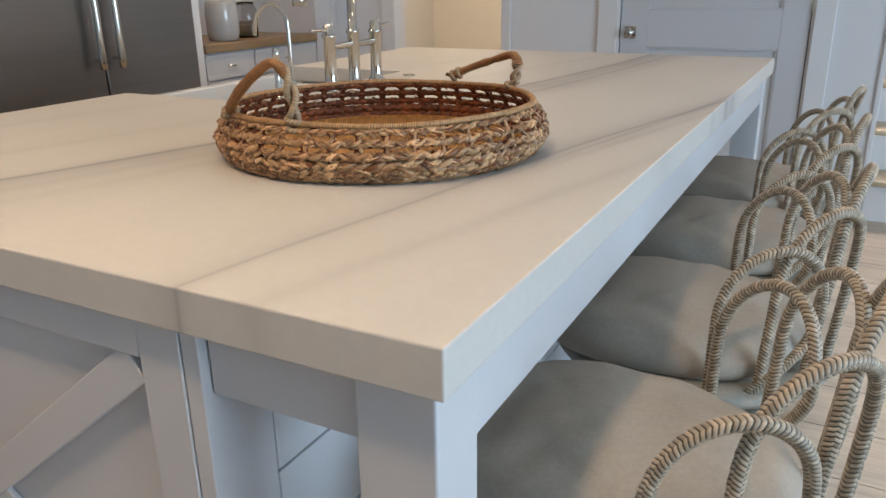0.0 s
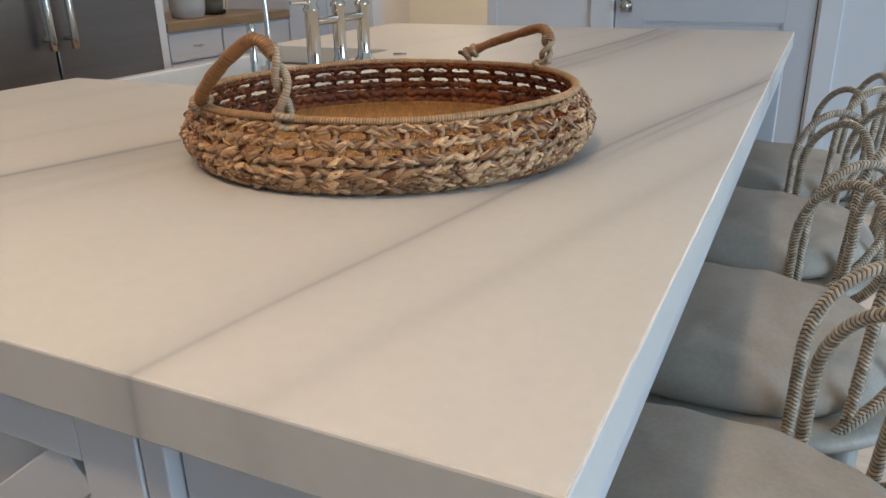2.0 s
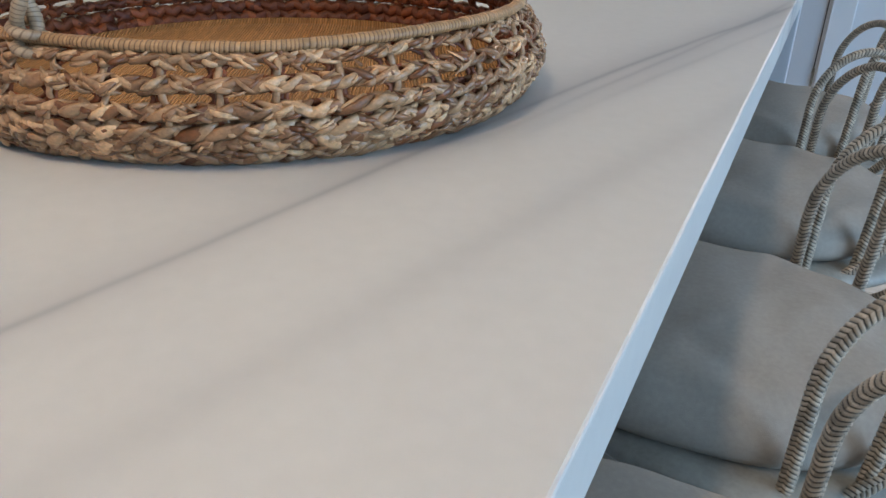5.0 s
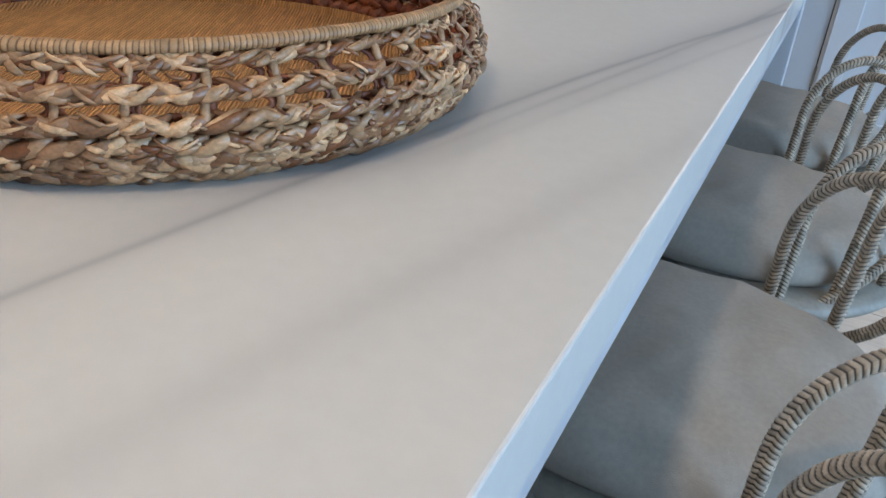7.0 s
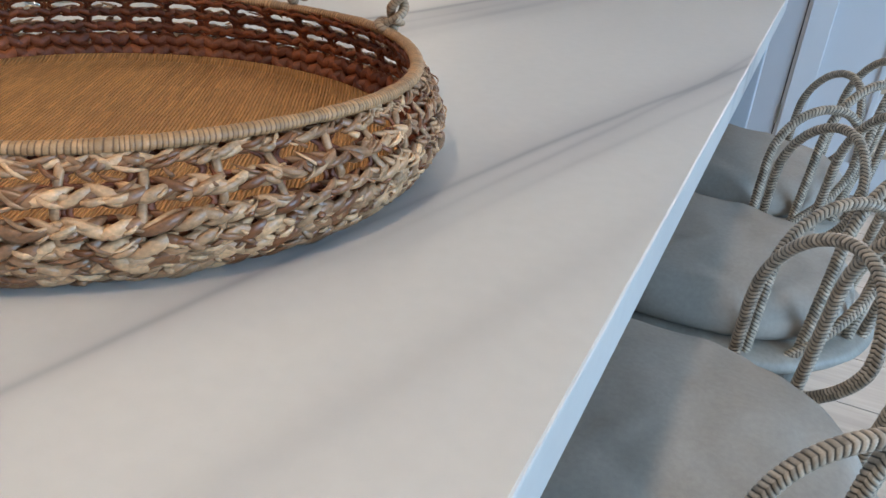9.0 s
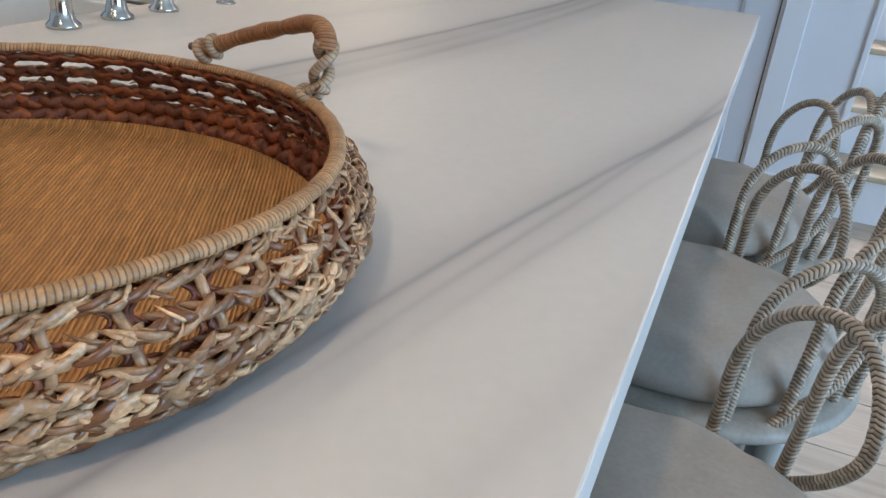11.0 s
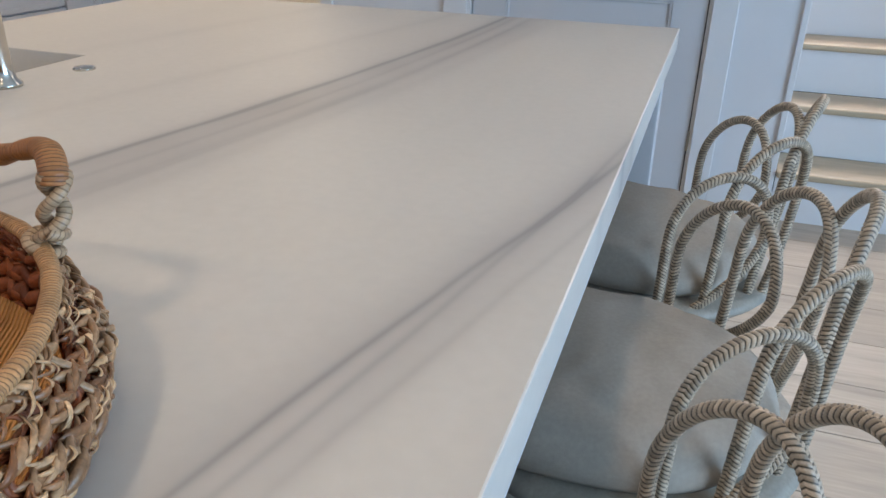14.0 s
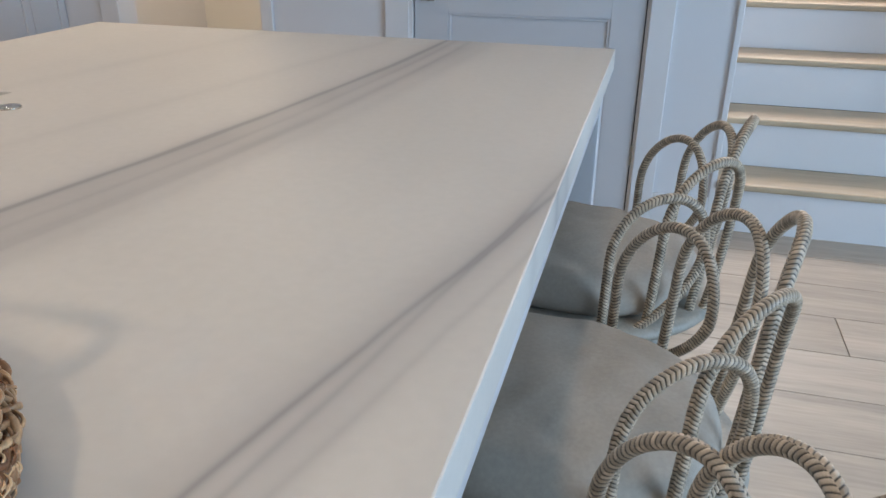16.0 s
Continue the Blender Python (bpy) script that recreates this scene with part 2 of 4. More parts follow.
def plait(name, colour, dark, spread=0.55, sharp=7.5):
    """Strands of split rush, each with its own tone; the shade in their gaps is put into the colour."""
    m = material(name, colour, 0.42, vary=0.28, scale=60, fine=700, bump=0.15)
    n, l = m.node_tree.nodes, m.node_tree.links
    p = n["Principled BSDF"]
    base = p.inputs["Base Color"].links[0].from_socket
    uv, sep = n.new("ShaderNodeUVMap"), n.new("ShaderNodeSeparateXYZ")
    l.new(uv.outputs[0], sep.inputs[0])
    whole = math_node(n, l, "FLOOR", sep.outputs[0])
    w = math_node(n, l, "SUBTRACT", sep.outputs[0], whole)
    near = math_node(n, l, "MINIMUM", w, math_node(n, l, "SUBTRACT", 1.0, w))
    # mask that paints the shade between neighbouring strands
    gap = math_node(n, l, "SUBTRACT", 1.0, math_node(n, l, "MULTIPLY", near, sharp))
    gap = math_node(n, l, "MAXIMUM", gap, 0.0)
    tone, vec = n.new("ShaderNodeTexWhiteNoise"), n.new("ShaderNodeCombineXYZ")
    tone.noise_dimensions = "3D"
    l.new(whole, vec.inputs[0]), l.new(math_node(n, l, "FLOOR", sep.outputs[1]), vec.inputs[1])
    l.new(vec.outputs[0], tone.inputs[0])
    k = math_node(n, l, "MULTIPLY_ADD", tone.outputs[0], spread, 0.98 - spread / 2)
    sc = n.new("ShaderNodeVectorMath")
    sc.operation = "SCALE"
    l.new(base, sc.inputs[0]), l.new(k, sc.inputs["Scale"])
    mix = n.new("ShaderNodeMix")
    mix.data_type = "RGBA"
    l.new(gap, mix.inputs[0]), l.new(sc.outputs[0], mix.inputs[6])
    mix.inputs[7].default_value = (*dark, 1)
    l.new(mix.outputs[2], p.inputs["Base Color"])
    return m


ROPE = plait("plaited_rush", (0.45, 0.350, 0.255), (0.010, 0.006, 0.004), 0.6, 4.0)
RIMGRASS = plait("rush_wrapping", (0.44, 0.235, 0.105), (0.09, 0.035, 0.012), 0.42, 5.0)
HANDLEGRASS = plait("brown_wrapping", (0.33, 0.135, 0.046), (0.06, 0.020, 0.007), 0.5, 5.0)
STRANDGRASS = plait("pale_rope", (0.40, 0.265, 0.16), (0.15, 0.085, 0.045), 0.4, 5.0)
STOOLWOOD = wood("greywashed_oak", (0.33, 0.30, 0.255), 0.7, 1.2, "z", 0.5)


def blades(name, dark, pale, rough=0.55):
    """Dry grass: every blade has its own tone, with streaks and a slight sheen."""
    m = material(name, (0.5, 0.5, 0.5), rough, vary=0.5, scale=40, fine=320, bump=0.25)
    n, l = m.node_tree.nodes, m.node_tree.links
    geo, ramp = n.new("ShaderNodeNewGeometry"), n.new("ShaderNodeValToRGB")
    e = ramp.color_ramp.elements
    e[0].color, e[1].color = (*dark, 1), (*pale, 1)
    mid = e.new(0.55)
    mid.color = (*[0.45 * p + 0.4 * d for p, d in zip(pale, dark)], 1)
    old = n["Principled BSDF"].inputs["Base Color"].links[0].from_socket
    l.new(geo.outputs["Random Per Island"], ramp.inputs[0])
    mix = n.new("ShaderNodeMix")
    mix.data_type, mix.blend_type = "RGBA", "MULTIPLY"
    mix.inputs[0].default_value = 1.0
    l.new(ramp.outputs[0], mix.inputs[6]), l.new(old, mix.inputs[7])
    gain = n.new("ShaderNodeVectorMath")
    gain.operation = "SCALE"
    gain.inputs["Scale"].default_value = 1.65
    l.new(mix.outputs[2], gain.inputs[0]), l.new(gain.outputs[0], n["Principled BSDF"].inputs["Base Color"])
    return m


SEAGRASS = blades("seagrass_blade", (0.19, 0.058, 0.017), (0.80, 0.47, 0.245), 0.32)
# red-brown inner grass, its colour also darkened for the shade inside the basket
SHADEGRASS = blades("red_brown_grass", (0.13, 0.024, 0.005), (0.36, 0.088, 0.022))
BASEWEAVE = woven("rattan_mat", (0.57, 0.265, 0.090), 0.0130, 0.0036, "Object", 0.6, 0.002, 0.34, 0.11)
PLANK = wood("pale_oak_plank", (0.425, 0.345, 0.272), 0.72, 0.8, "x", 0.45, per=0.18, contrast=1.15)
TREADWOOD = wood("oak_tread", (0.50, 0.385, 0.26), 0.75, 1.0, "x", 0.45)
BLOCKTOP = wood("brown_wood_top", (0.30, 0.19, 0.105), 0.6, 1.5, "y", 0.4)
CERAMIC = material("glazed_ceramic", (0.42, 0.42, 0.41), 0.12, vary=0.05, scale=8, fine=60, bump=0.02, coat=0.5)
FIRECLAY = material("fireclay", (0.74, 0.73, 0.70), 0.15, vary=0.03, scale=4, fine=60, bump=0.0)
GLASS = bpy.data.materials.new("clear_glass")
GLASS.use_nodes = True
GLASS.node_tree.nodes["Principled BSDF"].inputs["Transmission Weight"].default_value = 1.0
GLASS.node_tree.nodes["Principled BSDF"].inputs["Roughness"].default_value = 0.02

# ---- building helpers ----


def thing(name, label, category, at=(0, 0, 0), group="", kind=""):
    ob = new(name)
    ob.location = at
    ob.empty_display_size = 0.05
    return tagged(ob, label, category, group, kind)


def part(name, bm, mat, parent=None, label="", smooth=False):
    data = bpy.data.meshes.new(name)
    bmesh.ops.recalc_face_normals(bm, faces=bm.faces)
    bm.to_mesh(data)
    bm.free()
    data.materials.append(mat)
    if smooth:
        data.polygons.foreach_set("use_smooth", [True] * len(data.polygons))
    ob = new(name, data)
    ob.parent = parent
    return tagged(ob, label)


def raw(name, verts, faces, mat, parent=None, label="", kind=""):
    data = bpy.data.meshes.new(name)
    data.from_pydata([tuple(map(float, v)) for v in verts], [], faces)
    data.materials.append(mat)
    data.polygons.foreach_set("use_smooth", [True] * len(data.polygons))
    data.update()
    ob = new(name, data)
    ob.parent = parent
    return tagged(ob, label, kind=kind)


def box(x0, x1, y0, y1, z0, z1, bevel=0.0, bm=None, seg=2):
    out = bm or bmesh.new()
    tmp = bmesh.new()
    bmesh.ops.create_cube(tmp, size=1)
    bmesh.ops.scale(tmp, vec=(x1 - x0, y1 - y0, z1 - z0), verts=tmp.verts)
    bmesh.ops.translate(tmp, vec=((x0 + x1) / 2, (y0 + y1) / 2, (z0 + z1) / 2), verts=tmp.verts)
    if bevel:
        bmesh.ops.bevel(tmp, geom=tmp.edges[:], offset=bevel, segments=seg, profile=0.5, affect="EDGES")
    join(out, tmp)
    return out


def join(bm, other, m=None):
    if m is not None:
        bmesh.ops.transform(other, matrix=m, verts=other.verts)
    data = bpy.data.meshes.new("join")
    other.to_mesh(data)
    other.free()
    bm.from_mesh(data)
    bpy.data.meshes.remove(data)
    return bm


def prism(outline, z0, z1, bevel=0.0):
    bm = bmesh.new()
    f = bm.faces.new([bm.verts.new((x, y, z0)) for x, y in outline])
    up = bmesh.ops.extrude_face_region(bm, geom=[f])
    bmesh.ops.translate(bm, vec=(0, 0, z1 - z0), verts=[v for v in up["geom"] if isinstance(v, bmesh.types.BMVert)])
    if bevel:
        bmesh.ops.bevel(bm, geom=bm.edges[:], offset=bevel, segments=2, profile=0.5, affect="EDGES")
    return bm


def lathe(profile, seg=32, at=(0, 0, 0), axis="z", bm=None):
    """A turned body from (radius, height) pairs."""
    out = bm or bmesh.new()
    rings = []
    for r, h in profile:
        ring = []
        for i in range(seg):
            a = 2 * math.pi * i / seg
            p = (r * math.cos(a), r * math.sin(a), h)
            p = {"z": p, "x": (p[2], p[0], p[1]), "y": (p[0], p[2], p[1])}[axis]
            ring.append(out.verts.new(Vector(p) + Vector(at)))
        rings.append(ring)
    for a, b in zip(rings, rings[1:]):
        for i in range(seg):
            out.faces.new((a[i], a[(i + 1) % seg], b[(i + 1) % seg], b[i]))
    for ring in (rings[0], rings[-1]):
        out.faces.new(ring)
    return out


def smooth_line(pts, n, closed=False):
    """Points at even steps along a Catmull-Rom line through pts."""
    P = np.array(pts, float)
    P = np.vstack([P[-1], P, P[0], P[1]]) if closed else np.vstack([2 * P[0] - P[1], P, 2 * P[-1] - P[-2]])
    t = np.linspace(0, 1, 24, endpoint=False)[:, None]
    fine = np.vstack([0.5 * (2 * b + (c - a) * t + (2 * a - 5 * b + 4 * c - d) * t**2 + (3 * b - a - 3 * c + d) * t**3) for a, b, c, d in zip(P, P[1:], P[2:], P[3:])] + [P[-2][None]])
    s = np.r_[0, np.cumsum(np.linalg.norm(np.diff(fine, axis=0), axis=1))]
    want = np.linspace(0, s[-1], n)
    return np.stack([np.interp(want, s, fine[:, k]) for k in range(3)], 1), s[-1]


def frames_along(C, closed=False):
    """Tangents and two even normals along a line of points."""
    T = np.gradient(C, axis=0)
    if closed:
        T = np.roll(C, -1, 0) - np.roll(C, 1, 0)
    T /= np.linalg.norm(T, axis=1)[:, None] + 1e-9
    N = np.zeros_like(C)
    n = np.cross(T[0], (0.31, 0.42, 0.85))
    for i, t in enumerate(T):
        n = n - t * (n @ t)
        n /= np.linalg.norm(n)
        N[i] = n
    return T, N, np.cross(T, N)


def sweep(C, radius, sides, closed=False, flat=1.0):
    """Vertices and faces of a tube along C; radius is a number or an array (points x sides)."""
    T, N, B = frames_along(C, closed)
    a = np.linspace(0, 2 * math.pi, sides, endpoint=False)
    R = np.broadcast_to(radius, (len(C), sides)) if np.ndim(radius) != 1 else np.broadcast_to(np.array(radius)[:, None], (len(C), sides))
    V = C[:, None] + R[..., None] * (np.cos(a)[None, :, None] * N[:, None] + flat * np.sin(a)[None, :, None] * B[:, None])
    F, m = [], len(C)
    for i in range(m if closed else m - 1):
        j = (i + 1) % m
        for k in range(sides):
            q = (k + 1) % sides
            F.append((i * sides + k, i * sides + q, j * sides + q, j * sides + k))
    if not closed:
        F.append(tuple(range(sides))[::-1])
        F.append(tuple((m - 1) * sides + k for k in range(sides)))
    return V.reshape(-1, 3), F


def merge(pieces):
    V, F, o = [], [], 0
    for v, f in pieces:
        V.append(v)
        F += [tuple(i + o for i in q) for q in f]
        o += len(v)
    return np.vstack(V), F


def pipe(bm, pts, r, sides=12):
    C, _ = smooth_line(pts, max(8, len(pts) * 8))
    V, F = sweep(C, r, sides)
    vs = [bm.verts.new(v) for v in V]
    for f in F:
        bm.faces.new([vs[i] for i in f])
    return bm


# ---- the room ----
X0, X1, Y0, Y1, H = -3.40, 4.60, -4.50, 3.90, 2.75


def wall(name, bm, mat, label):
    return tagged(part(name, bm, mat), label, "wall", kind="structure")


# subfloor under the planks
tagged(part("floor", box(X0 - 0.15, X1 + 0.15, Y0 - 0.15, 7.4, -0.16, -0.012), DARK), "pale oak plank floor with fine joints", "floor", kind="structure")
floor = bpy.data.objects["floor"]
tagged(part("ceiling", box(X0 - 0.15, X1 + 0.15, Y0 - 0.15, 3.9, H, H + 0.15), CEIL), "plain white painted ceiling", "ceiling", kind="structure")
tagged(part("ceiling", box(X0 - 0.15, X1 + 0.15, 3.9, 7.4, 4.6, 4.75), CEIL), "white ceiling over stairwell and hall", "ceiling", kind="structure")
wall("wall_west", box(X0 - 0.15, X0, Y0 - 0.15, 7.4, 0, H + 1.85), WALLP, "pale grey painted wall behind the cabinets")


def wall_with_holes(name, axis, at0, at1, u0, u1, holes, mat, label, top=H):
    """A wall with thickness and openings that go through it: holes are (u0, u1, z0, z1)."""
    bm = bmesh.new()

    def slab(a, b, z0, z1):
        if b - a > 1e-4 and z1 - z0 > 1e-4:
            box(at0, at1, a, b, z0, z1, bm=bm) if axis == "x" else box(a, b, at0, at1, z0, z1, bm=bm)

    u = u0
    for a, b, z0, z1 in sorted(holes):
        slab(u, a, 0, top)
        slab(a, b, 0, z0)
        slab(a, b, z1, top)
        u = b
    slab(u, u1, 0, top)
    return wall(name, bm, mat, label)


wall_with_holes("wall_east", "x", X1, X1 + 0.15, Y0 - 0.15, 7.4, [(-1.5, 1.9, 0.4, 2.5)], WALLP, "pale painted wall with a wide window opening", H + 1.85)
wall_with_holes("wall_south", "y", Y0 - 0.15, Y0, X0, X1, [], WALLP, "plain pale painted wall")
# wall with the door; the stairwell opens beside it, the hall at its other end
wall_with_holes("wall_north", "y", 3.90, 4.02, -1.66, 0.40, [(-0.93, 0.057, 0.0, 2.06)], WALLP, "pale blue-grey painted wall with a panelled door")
wall("wall_north_header", box(X0, -1.66, 3.90, 4.02, 2.2, H + 1.85), WALLP, "plain painted wall above the hall opening")
wall("wall_stairwell_header", box(0.40, X1, 3.90, 4.02, 2.45, H + 1.85), WALLP, "plain painted wall above the stair opening")
wall("wall_hall", box(X0, 0.28, 6.2, 6.32, 0, 4.6), CREAM, "cream painted hall wall in warm light")
wall("wall_stair_side", box(0.28, 0.40, 4.02, 7.4, 0, 4.6), WHITE, "white painted wall beside the stairs")
wall("wall_stair_east", box(1.75, 1.87, 3.9, 7.4, 0, 4.6), WHITE, "white painted wall beside the stairs")
wall("wall_stair_end", box(0.40, 1.75, 7.25, 7.4, 0, 4.6), WHITE, "white painted wall at the stair head")
wall("wall_northeast", box(1.87, X1, 3.90, 4.02, 0, H), WALLP, "plain pale painted wall")


def window_unit(name, m, w, h, bars):
    """A white window frame with panes, set in its opening."""
    ob = tagged(new(name), "white painted window with clear panes", "window", kind="structure")
    for a, b, c, d in ((-w / 2, -w / 2 + 0.06, 0, h), (w / 2 - 0.06, w / 2, 0, h), (-w / 2 + 0.06, w / 2 - 0.06, 0, 0.06), (-w / 2 + 0.06, w / 2 - 0.06, h - 0.06, h)):
        part("window_frame", box(a, b, -0.03, 0.03, c, d, 0.004), WHITE, ob)
    for i in range(1, bars):
        u = -w / 2 + w * i / bars
        part("mullion", box(u - 0.02, u + 0.02, -0.02, 0.02, 0.06, h - 0.06, 0.003), WHITE, ob)
    pane = part("pane", box(-w / 2 + 0.06, w / 2 - 0.06, -0.003, 0.003, 0.06, h - 0.06), GLASS, ob)
    pane.visible_shadow = False
    ob.matrix_world = m
    return ob


window_unit("window_1", pose(X1 + 0.09, 0.2, 0.4, 0, 0, 90), 3.4, 2.1, 4)
tagged(part("ground", box(-60, 60, -60, 60, -0.4, -0.2), material("lawn", (0.10, 0.13, 0.06), 0.9, vary=0.3, scale=0.6)), "open ground outside the windows", "ground", kind="structure")

# recessed downlight rings, one per ceiling lamp, the added ones too
for lx, ly in ((-0.27, -0.43), (-0.27, 1.00), (-0.27, 2.40), (-1.35, -0.43), (-1.35, 1.6), (-2.3, 0.2), (-2.3, 2.6), (2.4, 1.2)):
    dl = thing("downlight", "white recessed ceiling downlight ring", "downlight", (lx, ly, H), "ceiling downlights")
    part("trim_ring", lathe([(0.060, -0.001), (0.062, -0.004), (0.085, -0.004), (0.085, -0.001)], 24), WHITE, dl)

# ---- door, casings and trim ----


def panel_door():
    d = tagged(new("door_1"), "pale grey painted door with recessed panels, closed", "door", kind="structure")
    x0, x1, y = -0.925, 0.052, 3.905
    stile = 0.15
    for a, b, c, e in ((x0, x0 + stile, 0.012, 2.05), (x1 - stile + 0.015, x1, 0.012, 2.05)):
        part("stile", box(a, b, y, y + 0.04, c, e, 0.002), PAINT, d)
    a, b = x0 + stile, x1 - stile + 0.015
    for c, e in ((0.012, 0.25), (0.86, 1.06), (1.93, 2.05)):
        part("rail", box(a, b, y, y + 0.04, c, e, 0.002), PAINT, d)
    for c, e in ((0.25, 0.86), (1.06, 1.93)):
        bm = box(a, b, y + 0.014, y + 0.03, c, e)
        part("door_panel", bm, PAINT, d)
        bm = bmesh.new()
        for q in (box(a, a + 0.012, y + 0.004, y + 0.014, c, e, 0.003), box(b - 0.012, b, y + 0.004, y + 0.014, c, e, 0.003),
                  box(a + 0.012, b - 0.012, y + 0.004, y + 0.014, c, c + 0.012, 0.003), box(a + 0.012, b - 0.012, y + 0.004, y + 0.014, e - 0.012, e, 0.003)):
            join(bm, q)
        part("panel_moulding", bm, PAINT, d)
    lock = part("door_handle", box(-0.900, -0.835, y - 0.008, y, 0.905, 0.97, 0.002), NICKEL, d, "square nickel plate with a round knob")
    part("knob", lathe([(0.012, 0.0), (0.010, -0.02), (0.024, -0.03), (0.027, -0.042), (0.022, -0.054), (0.008, -0.058)], 24, (-0.868, y - 0.008, 0.938), "y"), NICKEL, lock, "clear round knob", True)
    # added strip: its dark colour gives the hinge-side gap its shade
    part("gap_shade_strip", box(0.0525, 0.061, y + 0.012, y + 0.03, 0.012, 2.05), DARK, d, "dark strip added for the shade of the door gap")
    for hz in (0.25, 1.05, 1.85):
        part("hinge", box(0.050, 0.064, y - 0.006, y + 0.002, hz, hz + 0.09, 0.002), NICKEL, d)


panel_door()


def casing(name, x0, x1, z0, z1, y=3.90, thick=0.02, mat=WHITE):
    bm = box(x0, x1, y - thick, y, z0, z1, 0.004)
    return tagged(part(name, bm, mat), "white painted door casing", "trim", kind="structure")


casing("trim", -1.055, -0.945, 0.0, 2.17)
casing("trim", 0.070, 0.168, 0.0, 2.17)
casing("trim", -0.945, 0.070, 2.065, 2.17)
casing("trim", -1.66, -1.60, 0.0, 2.2)
tagged(part("door_frame", box(-0.945, -0.93, 3.885, 4.02, 0, 2.06, 0.001), WHITE), "white painted door jamb", "trim", kind="structure")
tagged(part("door_frame", box(0.0615, 0.070, 3.895, 4.02, 0, 2.06, 0.001), WHITE), "white painted door jamb", "trim", kind="structure")
tagged(part("trim", box(0.40, 0.425, 3.885, 4.03, 0, 2.45, 0.004), WHITE), "white painted corner trim of the stair opening", "trim", kind="structure")
for a, b in ((-1.60, -1.055), (0.168, 0.40)):
    tagged(part("baseboard", box(a, b, 3.882, 3.90, 0, 0.14, 0.004), WHITE), "white painted baseboard", "baseboard", kind="structure")

# ---- stairs ----
stairs = tagged(new("staircase"), "staircase with oak treads and white painted risers", "staircase", kind="structure")
RISE, GOING = 0.218, 0.27
for i in range(11):
    y = 3.885 + i * GOING
    part("riser", box(0.428, 1.748, y, y + 0.018, i * RISE, (i + 1) * RISE - 0.028), WHITE, stairs)
    part("tread", box(0.428, 1.748, y - 0.022, y + GOING, (i + 1) * RISE - 0.028, (i + 1) * RISE, 0.010, seg=3), TREADWOOD, stairs)

# ---- the island ----
ZT, ZB = 0.92, 0.862
island = thing("kitchen_island", "pale blue-grey painted kitchen island with open seating side", "kitchen island")
CX = -0.335  # the seating side's panel
part("body", prism([(CX - 0.02, 0.03), (CX - 0.02, 2.80), (-1.67, 2.80), (-1.67, 1.93), (-1.212, 1.93), (-1.212, 1.08), (-1.67, 1.08), (-1.67, 0.03)], 0.09, ZB - 0.002), PAINT, island)
# the recess shade is in the board's colour
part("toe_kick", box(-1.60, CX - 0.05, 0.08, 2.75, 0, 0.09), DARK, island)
for i in range(5):  # boards of the seating side
    z0 = 0.09 + i * 0.1676
    part("board", box(CX - 0.02, CX, 0.132, 2.70, z0 + 0.002, min(z0 + 0.1656, ZB - 0.003), 0.003), PAINT, island)


def post(x0, x1, y0, y1):
    return part("leg", box(x0, x1, y0, y1, 0, ZB - 0.001, 0.003), PAINT, island)


post(-0.118, -0.020, 0.020, 0.116)
post(-0.118, -0.020, 2.724, 2.820)
part("apron", box(-0.045, -0.024, 0.116, 2.724, 0.750, ZB - 0.001, 0.003), PAINT, island)
part("apron", box(CX + 0.002, -0.118, 0.030, 0.050, 0.770, ZB - 0.001, 0.003), PAINT, island)
part("apron", box(CX + 0.002, -0.118, 2.79, 2.81, 0.770, ZB - 0.001, 0.003), PAINT, island)
# end panels with frame and crossed braces
for y0, y1, s in ((0.014, 0.030, 1), (2.80, 2.816, -1)):
    part("stile", box(-0.3625, CX, y0 + 0.002, y1 + 0.10 * (s > 0), 0.0, ZB - 0.002, 0.002), PAINT, island)
    part("stile", box(-0.435, -0.3645, y0, y1, 0.02, ZB - 0.002, 0.002), PAINT, island)
    part("stile", box(-1.68, -1.28, y0, y1, 0.02, ZB - 0.002, 0.002), PAINT, island)
    a, b = -1.28, -0.435
    part("rail", box(a, b, y0, y1, 0.803, ZB - 0.002, 0.002), PAINT, island)
    part("rail", box(a, b, y0, y1, 0.02, 0.15, 0.002), PAINT, island)
    L, ang = math.hypot(b - a, 0.653), math.degrees(math.atan2(0.653, b - a))
    for k, sgn in enumerate((1, -1)):
        bm = box(-L / 2 + 0.02, L / 2 - 0.02, y0 + 0.003 + 0.002 * k, y1 - 0.001, -0.0285, 0.0285, 0.002)
        bmesh.ops.transform(bm, matrix=pose((a + b) / 2, 0, 0.4765, 0, -sgn * ang, 0), verts=bm.verts)
        part("brace", bm, PAINT, island)
tagged(part("countertop", prism([(0, 0), (0, 2.84), (-1.70, 2.84), (-1.70, 1.91), (-1.19, 1.91), (-1.19, 1.10), (-1.70, 1.10), (-1.70, 0)], ZB, ZT, 0.0025), STONE),
       "warm white stone countertop with long soft grey veins", "countertop")

# farmhouse sink in the notch
sink = thing("sink", "white fireclay apron sink set into the countertop", "sink", (-1.45, 1.505, 0.62))
bm = bmesh.new()
for a, b, c, d, e, f in ((-1.735, -1.69, 1.105, 1.905, 0.62, 0.895), (-1.237, -1.194, 1.105, 1.905, 0.62, 0.858), (-1.69, -1.237, 1.105, 1.15, 0.62, 0.858), (-1.69, -1.237, 1.86, 1.905, 0.62, 0.858), (-1.69, -1.237, 1.15, 1.86, 0.62, 0.645)):
    box(a + 1.45, b + 1.45, c - 1.505, d - 1.505, e - 0.62, f - 0.62, 0.006, bm)
part("basin", bm, FIRECLAY, sink)
bm = bmesh.new()
